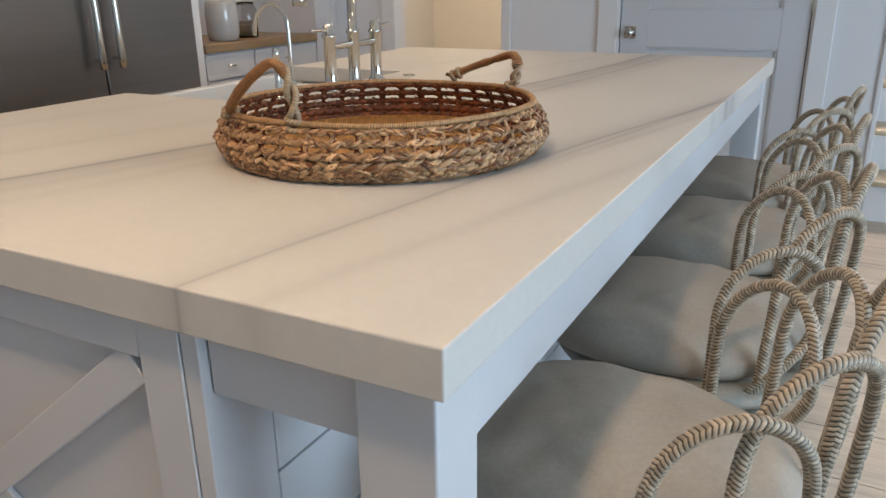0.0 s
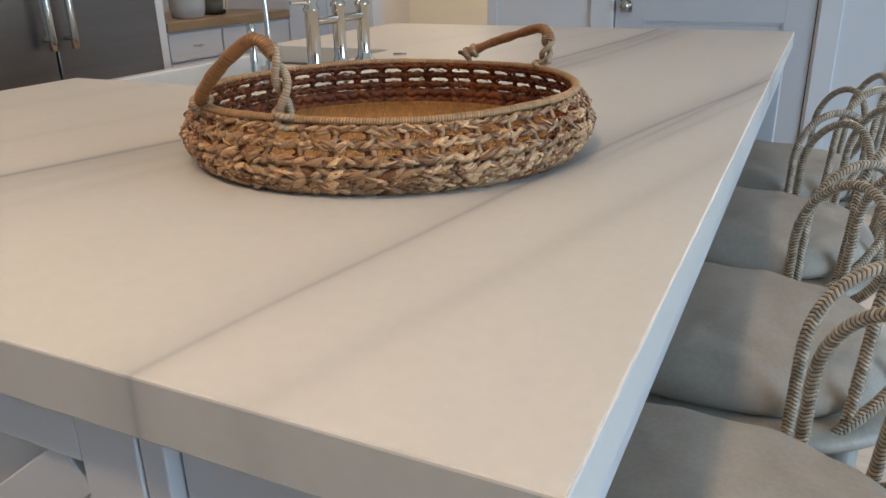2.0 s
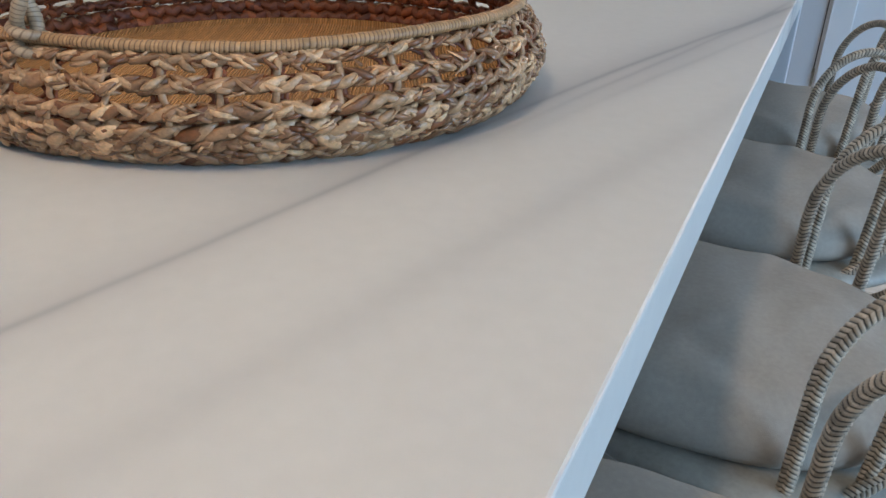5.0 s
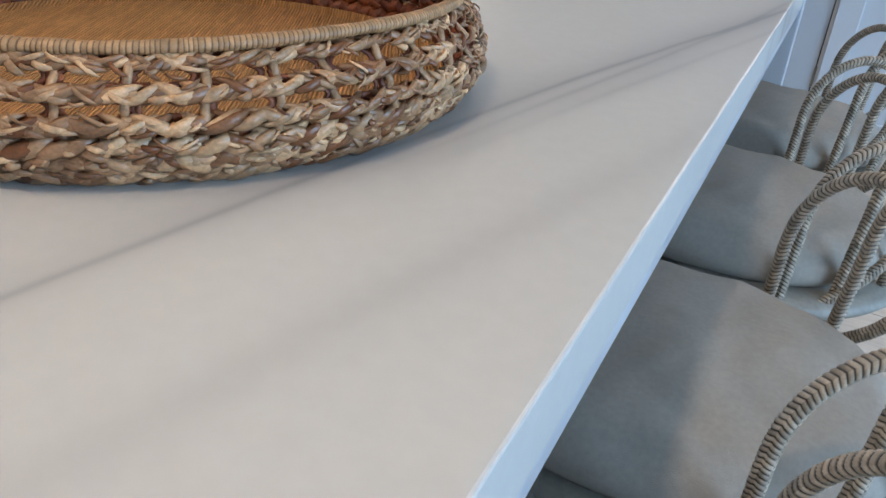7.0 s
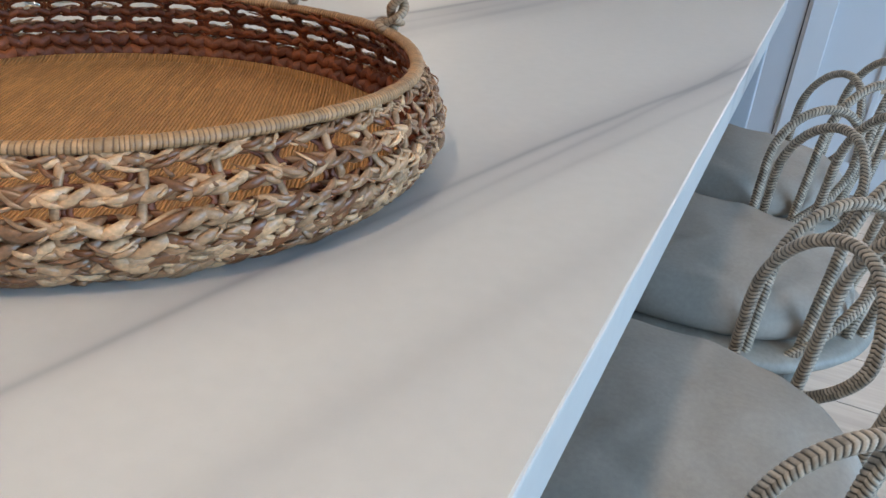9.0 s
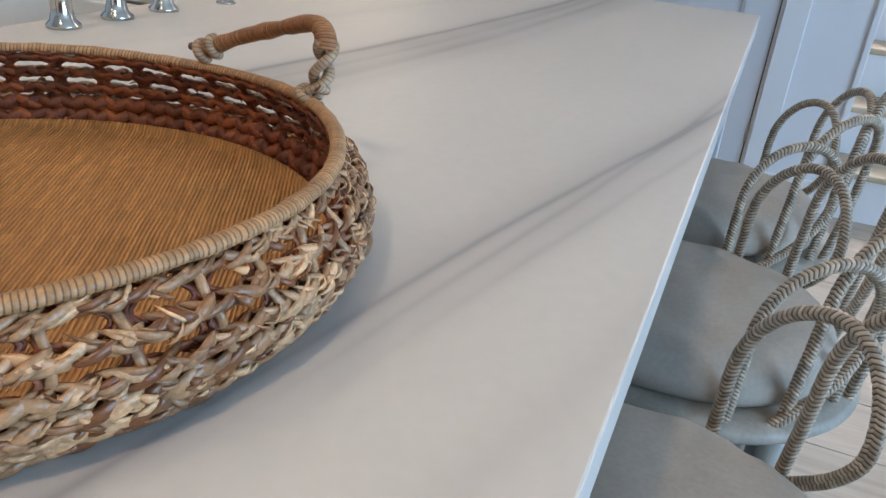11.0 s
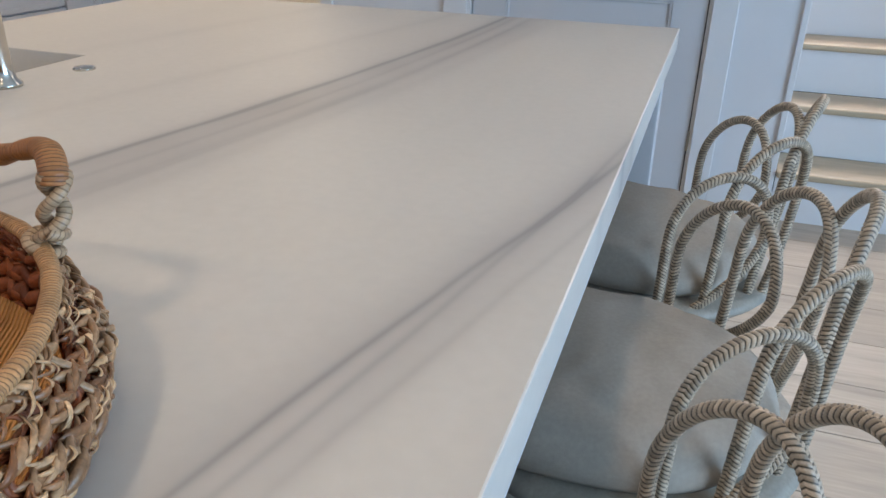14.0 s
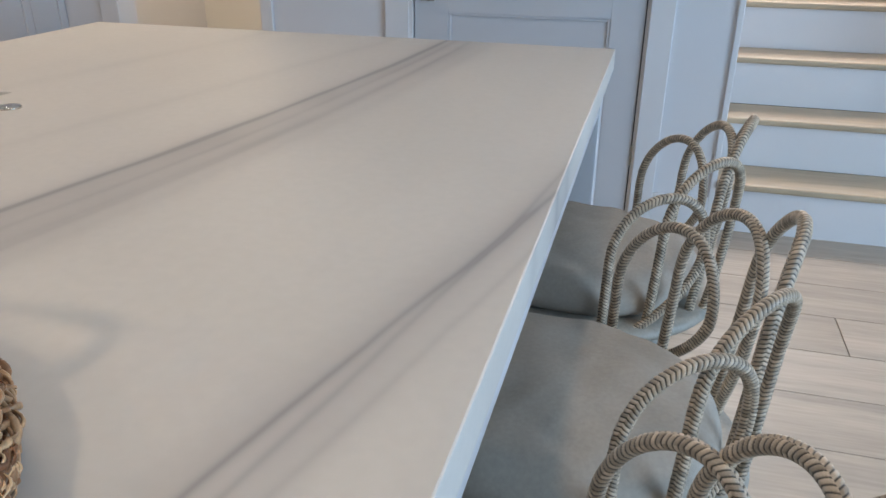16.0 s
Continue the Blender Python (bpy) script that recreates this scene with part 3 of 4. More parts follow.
for i in range(9):
    pipe(bm, [(-0.22 + i * 0.05, -0.33, 0.045), (-0.22 + i * 0.05, 0.33, 0.045)], 0.003, 6)
for i in range(13):
    pipe(bm, [(-0.225, -0.33 + i * 0.055, 0.05), (0.19, -0.33 + i * 0.055, 0.05)], 0.003, 6)
for a, b in ((-0.2, -0.3), (0.17, -0.3), (-0.2, 0.3), (0.17, 0.3)):
    pipe(bm, [(a, b, 0.024), (a, b, 0.05)], 0.005, 6)
part("sink_grid", bm, NICKEL, sink, "steel wire grid", True)

# bridge faucet
fx = -1.118
faucet = thing("bridge_faucet", "polished nickel bridge faucet with two lever handles", "faucet", (fx, 1.505, ZT))
for s, y in ((-1, -0.127), (1, 0.127)):
    post_p = part("valve", lathe([(0.030, 0), (0.030, 0.006), (0.022, 0.014), (0.0185, 0.03), (0.0185, 0.155), (0.022, 0.158), (0.022, 0.166), (0.0165, 0.170), (0.0165, 0.190), (0.012, 0.197)], 28, (0, y, 0)), NICKEL, faucet, "", True)
    bm = bmesh.new()
    pipe(bm, [(0, y, 0.180), (0, y + s * 0.035, 0.181), (0, y + s * 0.085, 0.183)], 0.0055, 12)
    part("lever", bm, NICKEL, post_p, "", True)
    bm = bmesh.new()
    pipe(bm, [(0, y, 0.130), (0, 0, 0.130)], 0.011, 14)
    part("bridge", bm, NICKEL, faucet, "", True)
part("spout_post", lathe([(0.030, 0), (0.030, 0.006), (0.022, 0.014), (0.018, 0.03), (0.018, 0.16), (0.021, 0.163), (0.021, 0.172), (0.0145, 0.178), (0.0145, 0.30)], 28), NICKEL, faucet, "", True)
bm = bmesh.new()
pipe(bm, [(0, 0, 0.29), (0, 0, 0.38), (-0.03, 0, 0.45), (-0.105, 0, 0.485), (-0.17, 0, 0.45), (-0.195, 0, 0.38), (-0.20, 0, 0.31)], 0.0125, 14)
neck = part("spout", bm, NICKEL, faucet, "", True)
part("spray_head", lathe([(0.014, 0.315), (0.018, 0.31), (0.018, 0.28), (0.023, 0.275), (0.024, 0.245), (0.018, 0.242)], 24, (-0.20, 0, 0)), NICKEL, neck, "", True)

# small water tap beside it
tap = thing("water_tap", "slim polished nickel gooseneck water tap", "faucet", (fx, 1.19, ZT))
part("base", lathe([(0.022, 0), (0.022, 0.006), (0.014, 0.012), (0.011, 0.05), (0.009, 0.055)], 24), NICKEL, tap, "", True)
bm = bmesh.new()
pipe(bm, [(0, 0, 0.04), (0, 0, 0.19), (-0.012, 0, 0.235), (-0.055, 0, 0.262), (-0.10, 0, 0.24), (-0.118, 0, 0.20), (-0.122, 0, 0.175)], 0.0062, 14)
part("neck", bm, NICKEL, tap, "", True)
tapv = thing("soap_pump", "small nickel pump post on the countertop", "soap pump", (fx, 1.13, ZT))
part("stem", lathe([(0.018, 0), (0.018, 0.005), (0.009, 0.01), (0.008, 0.12), (0.010, 0.125), (0.010, 0.145), (0.006, 0.148)], 20), NICKEL, tapv, "", True)
btn = thing("air_switch", "round flat nickel air switch button", "button", (-1.092, 1.80, ZT))
part("button", lathe([(0.022, 0.0), (0.022, 0.003), (0.019, 0.005), (0.012, 0.0055)], 28), NICKEL, btn, "", True)

# ---- the woven basket ----
rng = np.random.default_rng(7)
BX, BY = -0.5168, 0.7253
TURN = 37.6
basket = thing("tray_basket", "round seagrass tray basket with two wrapped rope handles on the countertop", "basket", (BX, BY, ZT))
basket.rotation_euler, basket.scale = (0, 0, radians(TURN)), (1.048, 1.006, 0.807)


def belly(z):
    """The basket's radius at a height above its foot."""
    return np.interp(z, (0.0000, 0.0155, 0.0311, 0.0466, 0.0622, 0.0911, 0.1200), (0.2790, 0.2911, 0.2986, 0.3026, 0.3041, 0.2953, 0.2771))


part("mat", lathe([(0.001, 0.012), (0.262, 0.012), (0.278, 0.020), (0.276, 0.026), (0.262, 0.019), (0.12, 0.017), (0.001, 0.017)], 96), BASEWEAVE, basket, "flat orange-brown woven rattan mat").rotation_euler.z = radians(82)
STAKES = 42


def spindle(C, width, flat):
    """A flat blade of grass along C that lies on the basket's wall, rounded off at both ends."""
    t = np.linspace(-1, 1, len(C))
    w = width * (0.12 + 0.88 * (1 - t * t) ** 0.7)
    T = np.gradient(C, axis=0)
    T /= np.linalg.norm(T, axis=1)[:, None] + 1e-9
    out = C * (1, 1, 0)
    side = np.cross(T, out / np.linalg.norm(out, axis=1)[:, None])
    side /= np.linalg.norm(side, axis=1)[:, None] + 1e-9
    face = np.cross(side, T)
    a = np.linspace(0, 2 * math.pi, 6, endpoint=False)
    V = C[:, None] + w[:, None, None] * (np.cos(a)[None, :, None] * side[:, None] + flat * np.sin(a)[None, :, None] * face[:, None])
    F = [(i * 6 + k, i * 6 + (k + 1) % 6, (i + 1) * 6 + (k + 1) % 6, (i + 1) * 6 + k) for i in range(len(C) - 1) for k in range(6)]
    F += [(5, 4, 3, 2, 1, 0), tuple((len(C) - 1) * 6 + k for k in range(6))]
    return V.reshape(-1, 3), F


def ring_point(a, z, out):
    r = belly(z) + out
    return np.stack([r * np.cos(a), r * np.sin(a), np.broadcast_to(z, np.shape(a))], 1)


# plaited rows: height, plait height, blade width, how untidy
for r, (z, amp, wide, mess) in enumerate(((0.009, 0.0072, 0.0058, 1.0), (0.025, 0.0084, 0.0062, 1.0), (0.042, 0.0080, 0.0060, 0.9), (0.062, 0.0062, 0.0050, 0.8), (0.086, 0.0060, 0.0048, 0.7), (0.109, 0.0044, 0.0038, 0.5))):
    pieces, inner, n = [], [], STAKES * 2
    for i in range(n):
        for k in range(3):
            a0 = 2 * math.pi * (i + k / 3 + 0.17 * r) / n + rng.normal(0, 0.006)
            u = np.linspace(-1, 1, 9)
            s = 1 if k % 2 == 0 else -1
            half = 2 * math.pi / n * rng.uniform(0.55, 0.80)
            zz = z + s * amp * np.sin(u * 1.5) * rng.uniform(0.7, 1.25) + rng.normal(0, 0.0011 * mess) + (0.0012 if k == 1 else 0)
            out = 0.0052 * (1 - u * u) - 0.0025 + (0.001 if k == 2 else 0) + rng.normal(0, 0.0017 * mess)
            pieces.append(spindle(ring_point(a0 + half * u, np.maximum(zz, 0.0035), out), wide * rng.uniform(0.75, 1.25), rng.uniform(0.38, 0.60)))
            if k < 2:  # the inner face of the plait
                inner.append(spindle(ring_point(a0 + half * u, np.maximum(z - s * amp * np.sin(u * 1.4), 0.0035), -0.0046 * (1 - u * u) - 0.0016), wide * (1.35 if r < 3 else 0.95), 0.5))
    raw("braid", *merge(pieces), SEAGRASS, basket, kind="stuff")
    raw("inner_braid", *merge(inner), SHADEGRASS, basket, "dark red-brown inner face of the plait", kind="stuff")
# upright stakes
for i in range(STAKES):
    a = 2 * math.pi * (i + rng.normal(0, 0.06)) / STAKES
    z = np.linspace(0.006, 0.120, 16)
    raw("stake", *sweep(ring_point(a + 0.01 * np.sin(z * 60 + i), z, 0.0035 * np.sin(z * 260 + i * math.pi)), 0.0032, 6, False, 0.6), SEAGRASS, basket)
# ties that narrow the openings between the upper plaits
pieces = []
for z0, z1 in ((0.046, 0.060), (0.064, 0.083), (0.088, 0.105), (0.108, 0.119)):
    for i in range(STAKES):
        for d, flare in ((-1, 0.018), (1, 0.018), (-1, 0.036), (1, 0.036), (-1, 0.054), (1, 0.054)):
            a0 = 2 * math.pi * (i + rng.normal(0, 0.05)) / STAKES
            t = np.linspace(0, 1, 7)
            pieces.append(spindle(ring_point(a0 + d * (0.004 + flare * (2 * t - 1) ** 2), z0 + (z1 - z0) * t, -0.003 + rng.normal(0, 0.0008)), 0.0022, 0.7))
raw("tie", *merge(pieces), SHADEGRASS, basket, "dark red-brown grass ties", kind="stuff")
# loose blades that stand out of the plaits
pieces = []
for i in range(2000):
    low = rng.uniform() < 0.62
    z0 = (rng.uniform(0.006, 0.045) if low else (0.062, 0.086, 0.107)[rng.integers(0, 3)] + rng.normal(0, 0.0035))
    a0, ln, tilt = rng.uniform(0, 2 * math.pi), rng.uniform(0.009, 0.024), rng.choice((-1, 1)) * rng.uniform(0.15, 1.0)
    t = np.linspace(-1, 1, 7)
    z = np.clip(z0 + ln * 0.5 * t * math.sin(tilt), 0.004, 0.116)
    pieces.append(spindle(ring_point(a0 + ln * 0.55 * t * math.cos(tilt) / 0.28, z, 0.0066 - 0.0060 * t * t + rng.normal(0, 0.0012)), 0.0027 * rng.uniform(0.4, 1.4), 0.40))
raw("loose_blade", *merge(pieces), SEAGRASS, basket, "pale dry grass blades", kind="stuff")


def wrapped(name, C, r, wrap, mat, parent, label, sides=12, closed=False, deep=0.12):
    """A cord wound round with flat fibre: slanting turns every wrap metres, uneven."""
    s = np.r_[0, np.cumsum(np.linalg.norm(np.diff(C, axis=0), axis=1))]
    total = s[-1] + (s[1] if closed else 0)
    turns = round(total / wrap)
    ang = np.arange(sides) / sides
    knots = max(4, int(total / 0.011))
    bend = np.interp(s, np.linspace(0, total, knots), rng.normal(0, 0.35, knots))
    lump = np.interp(s, np.linspace(0, total, knots), rng.normal(1, 0.06, knots))
    if closed:
        fade = np.clip((total - s) / 0.03, 0, 1)
        bend, lump = bend * fade * np.clip(s / 0.03, 0, 1), 1 + (lump - 1) * fade * np.clip(s / 0.03, 0, 1)
    base = s / total * turns + bend
    ph = base[:, None] + ang[None]
    w = ph % 1.0
    V, F = sweep(C, r * lump[:, None] * (1 - deep + deep * np.sin(math.pi * w) ** 0.6), sides, closed)
    ob = raw(name, V, F, mat, parent, label)
    uv = ob.data.uv_layers.new(name="plait")
    n = len(C) if closed else len(C) - 1
    nxt = np.r_[base[1:], turns] if closed else base[1:]
    u = np.zeros((n, sides, 4, 2))
    u[:, :, 0, 0], u[:, :, 1, 0] = base[:n, None] + ang, base[:n, None] + ang + 1 / sides
    u[:, :, 2, 0], u[:, :, 3, 0] = nxt[:n, None] + ang + 1 / sides, nxt[:n, None] + ang
    u[..., 1] = 0.5
    flat = np.zeros((len(ob.data.loops), 2))
    flat[: n * sides * 4] = u.reshape(-1, 2)
    uv.data.foreach_set("uv", flat.ravel())
    return ob


a = np.linspace(0, 2 * math.pi, 2600, endpoint=False)
wrapped("rim", np.stack([0.281 * np.cos(a), 0.281 * np.sin(a), 0.120 + 0.0015 * np.sin(5 * a)], 1), 0.0066, 0.0036, RIMGRASS, basket, "pale fibre-wrapped rim", 10, True, 0.13)


def handle(deg, rows, flip, post):
    """A wrapped rope handle: rows are along the rim, outwards, up. Its upright end is bare twisted rope, the other is knotted to the rim."""
    a = radians(deg)
    out, tan = np.array((math.cos(a), math.sin(a), 0)), np.array((-math.sin(a), math.cos(a), 0)) * flip
    at = np.array((0.281 * math.cos(a), 0.281 * math.sin(a), 0.120))
    P = [at + tan * u + out * (o - u * u / 0.53) + np.array((0, 0, h * 1.206)) for u, o, h in rows]
    C, L = smooth_line(P, 300)
    cut = int(300 * post)
    h = wrapped("handle", C[cut:], 0.0100, 0.0030, HANDLEGRASS, basket, "brown fibre-wrapped rope handle")
    # two strands twisted round each other down to the rim
    T, N, B = frames_along(C[: cut + 12])
    t = np.linspace(0, 1, cut + 12)
    for k in (0, math.pi):
        w = t * 2.2 * math.pi + k
        K = C[: cut + 12] + 0.0066 * (np.cos(w)[:, None] * N + np.sin(w)[:, None] * B)
        wrapped("strand", K, 0.0054, 0.0045, STRANDGRASS, h, "pale twisted rope strand", 9)
    for end, nxt, turns, rk in ((P[0], P[1], 1.6, 0.0105), (P[-1], P[-2], 2.0, 0.011)):
        ax = nxt - end
        ax = ax / np.linalg.norm(ax)
        side = np.cross(ax, out)
        side /= np.linalg.norm(side)
        t = np.linspace(0, 1, 70)
        w = t * turns * 2 * math.pi
        K = end + ax * ((t - 0.45) * 0.030)[:, None] + (rk * np.cos(w))[:, None] * side + (rk * np.sin(w))[:, None] * np.cross(side, ax)
        wrapped("knot", K, 0.0054, 0.0045, STRANDGRASS, h, "twisted rope knot", 9)


handle(73 - TURN, ((0.080, 0.004, 0.004), (0.088, 0.014, 0.030), (0.084, 0.020, 0.058), (0.060, 0.022, 0.068), (0.014, 0.020, 0.056), (-0.034, 0.016, 0.040), (-0.062, 0.012, 0.028), (-0.082, 0.006, 0.016)), -1, 0.22)
handle(258 - TURN, ((0.072, 0.002, 0.000), (0.074, 0.004, 0.044), (0.068, 0.010, 0.088), (0.048, 0.014, 0.102), (0.012, 0.014, 0.082), (-0.035, 0.012, 0.052), (-0.080, 0.010, 0.022), (-0.110, 0.004, 0.002)), 1, 0.30)

# ---- counter stools ----
ZR = 0.455  # underside of the seat ring


def braided(name, C, mat, parent, label, r=0.0100, pitch=0.0070, sides=20):
    """A cord plaited in herringbone: four columns of slanting strands with narrow gaps between."""
    s = np.r_[0, np.cumsum(np.linalg.norm(np.diff(C, axis=0), axis=1))]
    per = sides // 4
    k = np.arange(sides)
    col, f = k // per, (k % per) / per
    place = lambda f, col: 0.95 * np.where(col % 2 == 0, f, 1 - f) + 0.5 * (col // 2)
    w = (s[:, None] / pitch + place(f, col)[None]) % 1.0
    strand = np.clip(np.minimum(w, 1 - w) / 0.22, 0, 1) ** 0.7
    edge = np.where(f == 0, 0.55, 1.0)
    V, F = sweep(C, r * (0.74 + 0.26 * strand * edge[None]) * 1.05, sides)
    ob = raw(name, V, F, mat, parent, label)
    uv = ob.data.uv_layers.new(name="plait")
    n = len(C) - 1
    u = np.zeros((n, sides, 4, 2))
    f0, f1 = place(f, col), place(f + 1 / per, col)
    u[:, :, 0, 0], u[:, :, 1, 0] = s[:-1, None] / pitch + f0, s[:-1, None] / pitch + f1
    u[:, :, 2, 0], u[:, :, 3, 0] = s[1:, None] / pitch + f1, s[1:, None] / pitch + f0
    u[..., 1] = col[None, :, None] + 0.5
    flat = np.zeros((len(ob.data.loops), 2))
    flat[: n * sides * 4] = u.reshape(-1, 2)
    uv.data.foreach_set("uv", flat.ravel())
    return ob


def on_back(deg, z, r=0.0):
    a = radians(deg)
    k = 0.270 + (z - 0.47) * 0.080 + r
    narrow = 1.0 - 0.10 * min(1, max(0, (z - 0.475) / 0.30))
    return k * math.cos(a), narrow * k * math.sin(a), z


def arch(centre, apex, lift, wide, out_low, in_low):
    """One loop of the back: its half width in degrees at the bow, and where its two legs stand on the seat ring."""
    low, b = 0.470, 0.140
    q = np.linspace(0.3, math.pi - 0.3, 9)
    bow = [(centre + wide * math.cos(k), apex - b + b * math.sin(k)) for k in q]
    t = np.linspace(0, 1, 6)
    leg = lambda foot, side: [(foot + (centre + side * wide - foot) * math.sin(k * 1.45) / math.sin(1.45), low + (apex - b - low) * k) for k in t]
    line = leg(out_low, 1) + bow + leg(in_low, -1)[::-1]
    return [on_back(w, z, lift * max(-1, min(1, (w - centre) / 16))) for w, z in line]


def stool(at):
    st = thing("counter_stool", "counter stool with looped woven rush back and round oatmeal linen seat", "stool", at, "counter stools along the island")
    # seat cushion: a soft rounded block with a domed, creased top
    bm = bmesh.new()
    rings, N = [], 112
    prof = [(0.90, 0.487), (0.965, 0.492), (1.0, 0.506), (1.005, 0.524), (0.99, 0.538), (0.955, 0.551), (0.90, 0.564), (0.83, 0.575)]
    prof += [(k, 0.598 - 0.023 * (k / 0.83) ** 2.2) for k in np.linspace(0.78, 0.06, 16)]
    creases = ((-0.36, -0.10, 0.9, 0.020, 0.0075), (-0.30, 0.14, -0.7, 0.024, 0.007), (0.10, 0.21, 0.35, 0.018, 0.005), (0.05, -0.21, -0.5, 0.020, 0.005), (-0.20, 0.0, 1.4, 0.030, 0.005), (0.12, 0.04, 2.2, 0.026, 0.0035))
    for k, z in prof:
        ring = []
        for i in range(N):
            q = 2 * math.pi * i / N
            c, s = math.cos(q), math.sin(q)
            e, wide = (2 / 2.1, 0.258) if c > 0 else (2 / 2.6, 0.312)
            x = -0.015 + wide * k * abs(c) ** e * (1 if c > 0 else -1)
            y = (0.246 if c > 0 else 0.246 + 0.006 * abs(c)) * k * abs(s) ** e * (1 if s > 0 else -1)
            h = z
            if z > 0.53:
                h += 0.008 * noise.noise((x * 8, y * 8, 1.7)) + 0.003 * noise.noise((x * 22, y * 22, 4.1))
                for cx, cy, turn, w, deep in creases:
                    u, v = (x - cx) * math.cos(turn) + (y - cy) * math.sin(turn), (y - cy) * math.cos(turn) - (x - cx) * math.sin(turn) + 0.02 * math.sin(x * 17)
                    h -= deep * math.exp(-(v / w) ** 2 - (u / 0.11) ** 2)
            ring.append(bm.verts.new((x, y, h)))
        rings.append(ring)
    for a, b in zip(rings, rings[1:]):
        for i in range(N):
            bm.faces.new((a[i], a[(i + 1) % N], b[(i + 1) % N], b[i]))
    bm.faces.new(rings[-1]), bm.faces.new(rings[0])
    part("seat", bm, LINEN, st, "oatmeal linen cushion", True)
    part("seat_ring", lathe([(0.16, ZR + 0.004), (0.255, ZR - 0.004), (0.284, ZR), (0.295, ZR + 0.014), (0.284, ZR + 0.027), (0.262, ZR + 0.031), (0.16, ZR + 0.031)], 72), STOOLWOOD, st, "", True)
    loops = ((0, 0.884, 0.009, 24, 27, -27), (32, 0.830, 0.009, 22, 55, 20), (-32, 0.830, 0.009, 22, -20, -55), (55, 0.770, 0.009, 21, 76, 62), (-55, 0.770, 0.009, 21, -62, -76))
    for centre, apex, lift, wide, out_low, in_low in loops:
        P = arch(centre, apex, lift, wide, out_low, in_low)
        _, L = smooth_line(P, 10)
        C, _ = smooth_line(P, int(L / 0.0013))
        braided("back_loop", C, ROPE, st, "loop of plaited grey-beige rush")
    for q in (45, 135, 225, 315):
        a = radians(q)
        top, foot = Vector((0.215 * math.cos(a), 0.215 * math.sin(a), ZR + 0.004)), Vector((0.235 * math.cos(a), 0.235 * math.sin(a), 0))
        bm = lathe([(0.018, 0.0), (0.023, 0.03), (0.030, 0.30), (0.034, ZR)], 20)
        turn = (top - foot).to_track_quat("Z", "Y").to_matrix().to_4x4()
        bmesh.ops.transform(bm, matrix=Matrix.Translation(foot) @ turn, verts=bm.verts)
        part("leg", bm, STOOLWOOD, st, "", True)
    a = np.linspace(0, 2 * math.pi, 96, endpoint=False)
    raw("footrest", *sweep(np.stack([0.226 * np.cos(a), 0.226 * np.sin(a), np.full(96, 0.19)], 1), 0.012, 10, True), STOOLWOOD, st)
    return st


first = stool((0.08, 0.468, 0))
for x, y, turn in ((0.050, 1.072, 4.0), (0.038, 1.688, 3.6), (0.020, 2.298, -4.0)):
    copy_thing(first, pose(x, y, 0, 0, 0, turn))

# ---- fridge and cabinets across the aisle ----
CF = -2.75
fridge = thing("refrigerator", "tall brushed steel refrigerator with two doors and bar handles", "refrigerator", (CF, 1.85, 0))
part("body", box(-0.62, -0.03, -0.57, 0.57, 0.0, 2.10), STEEL, fridge)
for a, b, hy in ((-0.57, -0.004, -0.052), (0.004, 0.57, 0.052)):
    d = part("door", box(-0.028, 0.03, a, b, 0.10, 2.10, 0.006), STEEL, fridge)
    bm = bmesh.new()
    pipe(bm, [(0.085, hy, 0.88), (0.085, hy, 1.4), (0.085, hy, 1.92)], 0.017, 14)
    h = part("handle", bm, NICKEL, d, "round steel bar handle", True)
    for z in (0.92, 1.88):
        bm = bmesh.new()
        pipe(bm, [(0.03, hy, z), (0.085, hy, z)], 0.009, 10)
        part("handle_post", bm, NICKEL, h, "", True)
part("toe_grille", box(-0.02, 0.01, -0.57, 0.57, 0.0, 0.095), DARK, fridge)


def shaker(parent, name, y0, y1, z0, z1, x, mat=PAINT):
    """A framed front with a recessed panel."""
    f = part(name, box(x, x + 0.008, y0, y1, z0, z1), mat, parent)
    w = 0.045
    for k, (a, b, c, d) in enumerate(((y0, y0 + w, z0, z1), (y1 - w, y1, z0, z1), (y0 + w, y1 - w, z0, z0 + w), (y0 + w, y1 - w, z1 - w, z1))):
        part("front_frame", box(x + 0.006, x + 0.019, a, b, c, d, 0.0015), mat, f)
    return f


panel = thing("end_panel", "white painted tall panel beside the refrigerator", "panel", (CF, 2.45, 0))
part("board", box(-0.62, 0.02, -0.024, 0.024, 0, 2.4, 0.002), WHITE, panel)
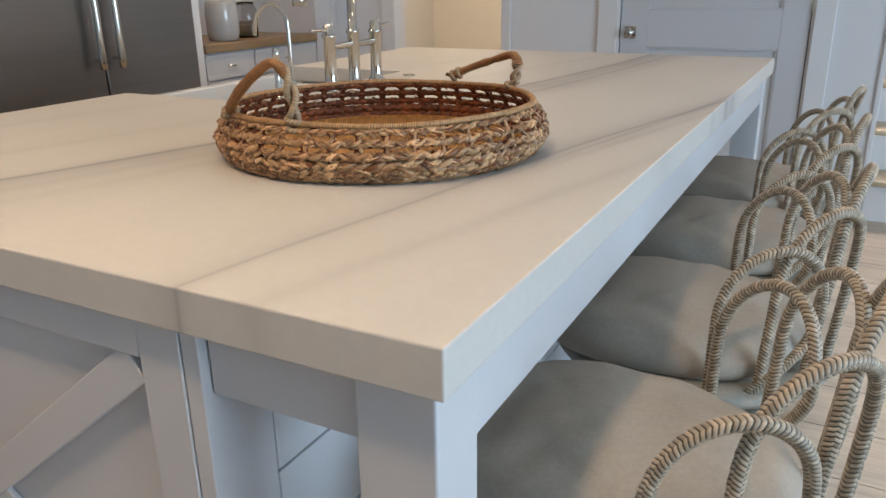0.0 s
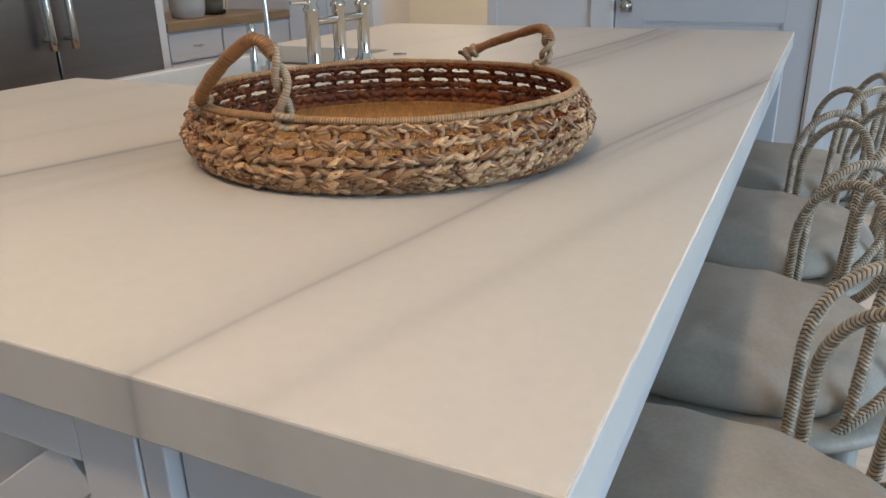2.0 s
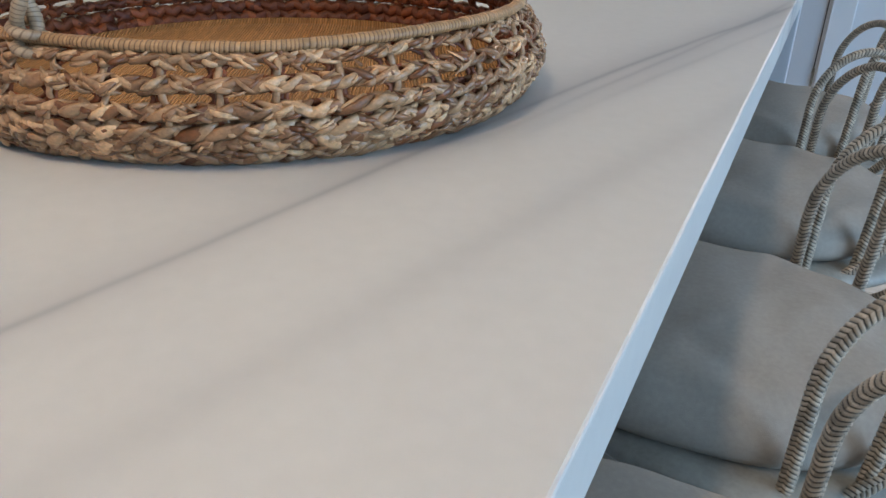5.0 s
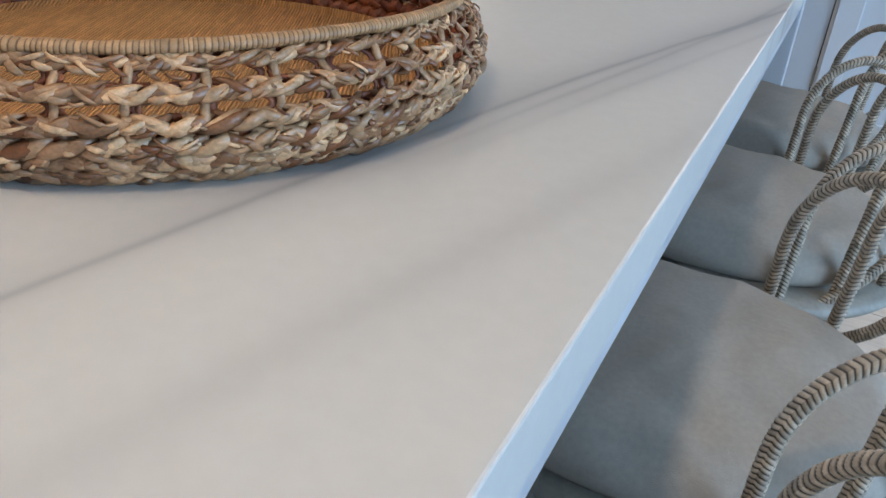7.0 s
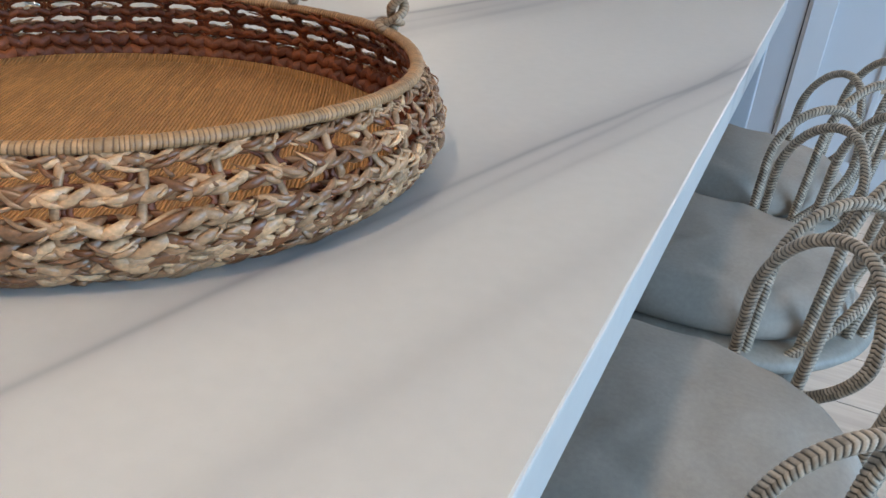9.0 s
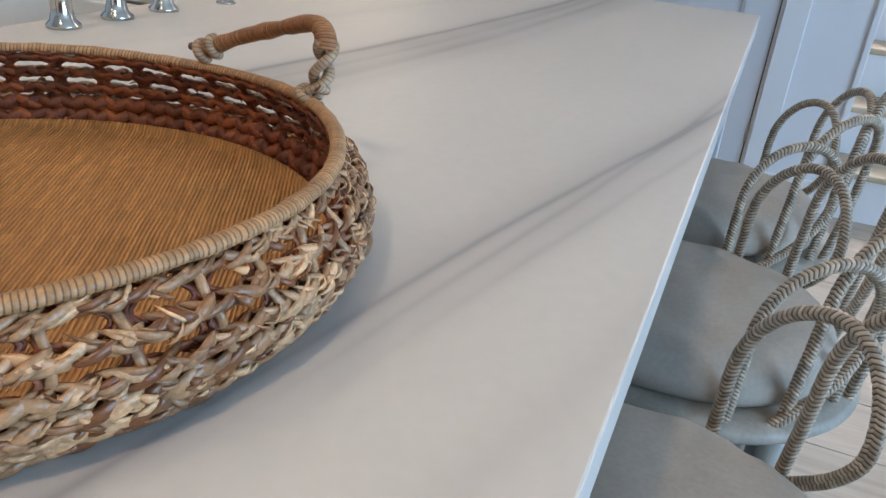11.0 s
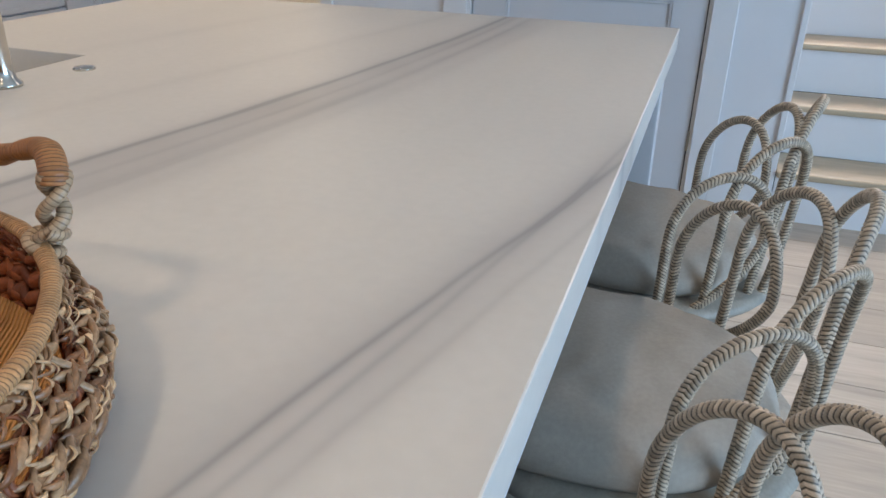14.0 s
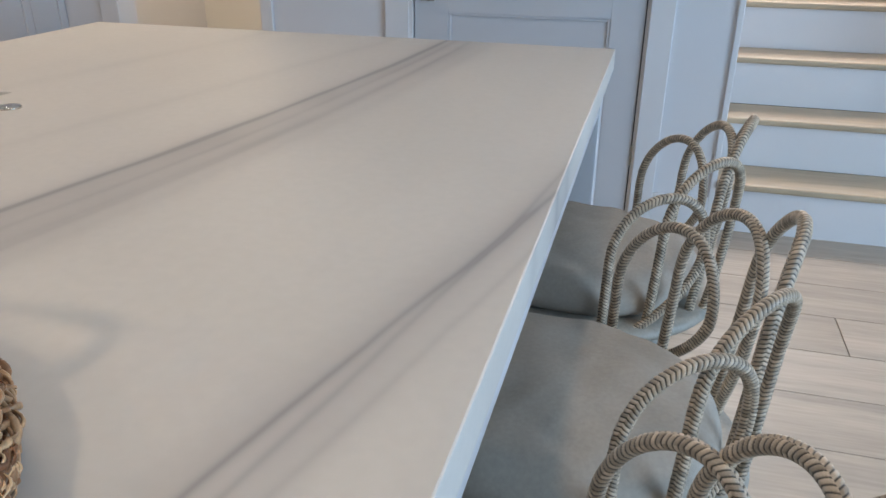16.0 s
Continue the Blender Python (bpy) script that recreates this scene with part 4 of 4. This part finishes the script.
for i, (y0, y1) in enumerate(((2.476, 2.86), (2.862, 3.44))):
    cab = thing("base_cabinet", "pale painted base cabinet with drawers under a wood top", "cabinet", (CF, (y0 + y1) / 2, 0), "base cabinets")
    h = (y1 - y0) / 2
    part("body", box(-0.60, -0.002, -h + 0.001, h - 0.001, 0.09, 0.885), PAINT, cab)
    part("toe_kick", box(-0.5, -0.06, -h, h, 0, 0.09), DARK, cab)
    for z0, z1 in ((0.745, 0.875), (0.43, 0.735), (0.11, 0.42)):
        d = part("drawer", box(0.0, 0.018, -h + 0.006, h - 0.006, z0, z1, 0.002), PAINT, cab)
        for c, e in ((z0, z0 + 0.02), (z1 - 0.02, z1)):
            part("drawer_edge", box(0.018, 0.022, -h + 0.006, h - 0.006, c, e, 0.001), PAINT, d)
        bm = bmesh.new()
        pipe(bm, [(0.018, -0.024, (z0 + z1) / 2), (0.036, -0.02, (z0 + z1) / 2), (0.04, 0, (z0 + z1) / 2), (0.036, 0.02, (z0 + z1) / 2), (0.018, 0.024, (z0 + z1) / 2)], 0.005, 10)
        part("pull", bm, NICKEL, d, "small nickel pull", True)
top = thing("wood_worktop", "brown solid wood worktop on base cabinets", "worktop", (CF, 2.96, 0.885))
part("slab", box(-0.62, 0.03, -0.482, 0.482, 0, 0.045, 0.004), BLOCKTOP, top)
backp = thing("niche_panel", "pale painted back panel behind the worktop", "panel", (CF - 0.60, 2.96, 0.93))
part("board", box(-0.02, 0.0, -0.482, 0.482, 0, 1.5, 0.001), PAINT, backp)
tall = thing("tall_cabinet", "tall pale painted cabinet with framed doors", "cabinet", (CF, 3.67, 0))
part("body", box(-0.62, 0.0, -0.225, 0.225, 0, 2.4), PAINT, tall)
for y0, y1 in ((-0.223, -0.002), (0.002, 0.223)):
    for z0, z1 in ((0.1, 1.3), (1.31, 2.38)):
        shaker(tall, "door", y0, y1, z0, z1, 0.001)
# canister and jar on the wood top
can = thing("canister", "large pale glazed ceramic canister on the wood top", "canister", (CF - 0.13, 2.79, 0.93))
part("pot", lathe([(0.070, 0), (0.082, 0.006), (0.090, 0.05), (0.092, 0.14), (0.086, 0.20), (0.080, 0.215), (0.076, 0.215), (0.080, 0.19), (0.082, 0.02), (0.02, 0.012)], 48), CERAMIC, can, "", True)
jar = thing("glass_jar", "clear glass jar beside the canister", "jar", (CF - 0.16, 3.02, 0.93))
part("glass", lathe([(0.055, 0), (0.064, 0.006), (0.066, 0.15), (0.05, 0.18), (0.048, 0.20), (0.045, 0.20), (0.047, 0.178), (0.062, 0.148), (0.060, 0.010), (0.01, 0.008)], 40), GLASS, jar, "", True)
part("filling", lathe([(0.056, 0.011), (0.058, 0.06), (0.05, 0.068), (0.01, 0.072)], 32), material("oat_filling", (0.45, 0.36, 0.25), 0.9, vary=0.3, scale=60), jar, "", True)
# hall opening trim
tagged(part("trim", box(-2.52, -2.42, 3.88, 4.02, 0, 2.2, 0.004), WHITE), "white painted casing of the hall opening", "trim", kind="structure")
wall("wall_north_corner", box(X0, -2.52, 3.90, 4.02, 0, 2.2), WALLP, "pale painted wall behind the tall cabinet")

# ---- floor planks ----
PW = 0.255
rows_y = int((Y1 + 0.1 - Y0) / PW) + 1
meshes = {}
for r in range(rows_y):
    y = Y1 + 0.04 - r * PW
    x = X0 - (r * 0.83) % 1.9
    while x < X1:
        ln = (1.9, 2.3, 1.6)[(r * 3 + int(x * 2)) % 3]
        a, b = max(x, X0 - 0.1), min(x + ln, X1 + 0.1)
        if b - a > 0.15:
            key = round(b - a, 2)
            if key not in meshes:
                pl = part("plank", box(0.0012, key - 0.0012, -PW + 0.0012, -0.0012, -0.014, 0.0, 0.0015, seg=1), PLANK, floor)
                meshes[key] = pl.data
            else:
                pl = new("plank", meshes[key])
                pl.parent = floor
            pl.location = (a, y, 0)
        x += ln
for xx, w in ((-3.4, 3.7), (0.42, 1.3)):
    pl = part("plank", box(xx, xx + w, 3.945, 6.2, -0.014, -0.001), PLANK, floor)
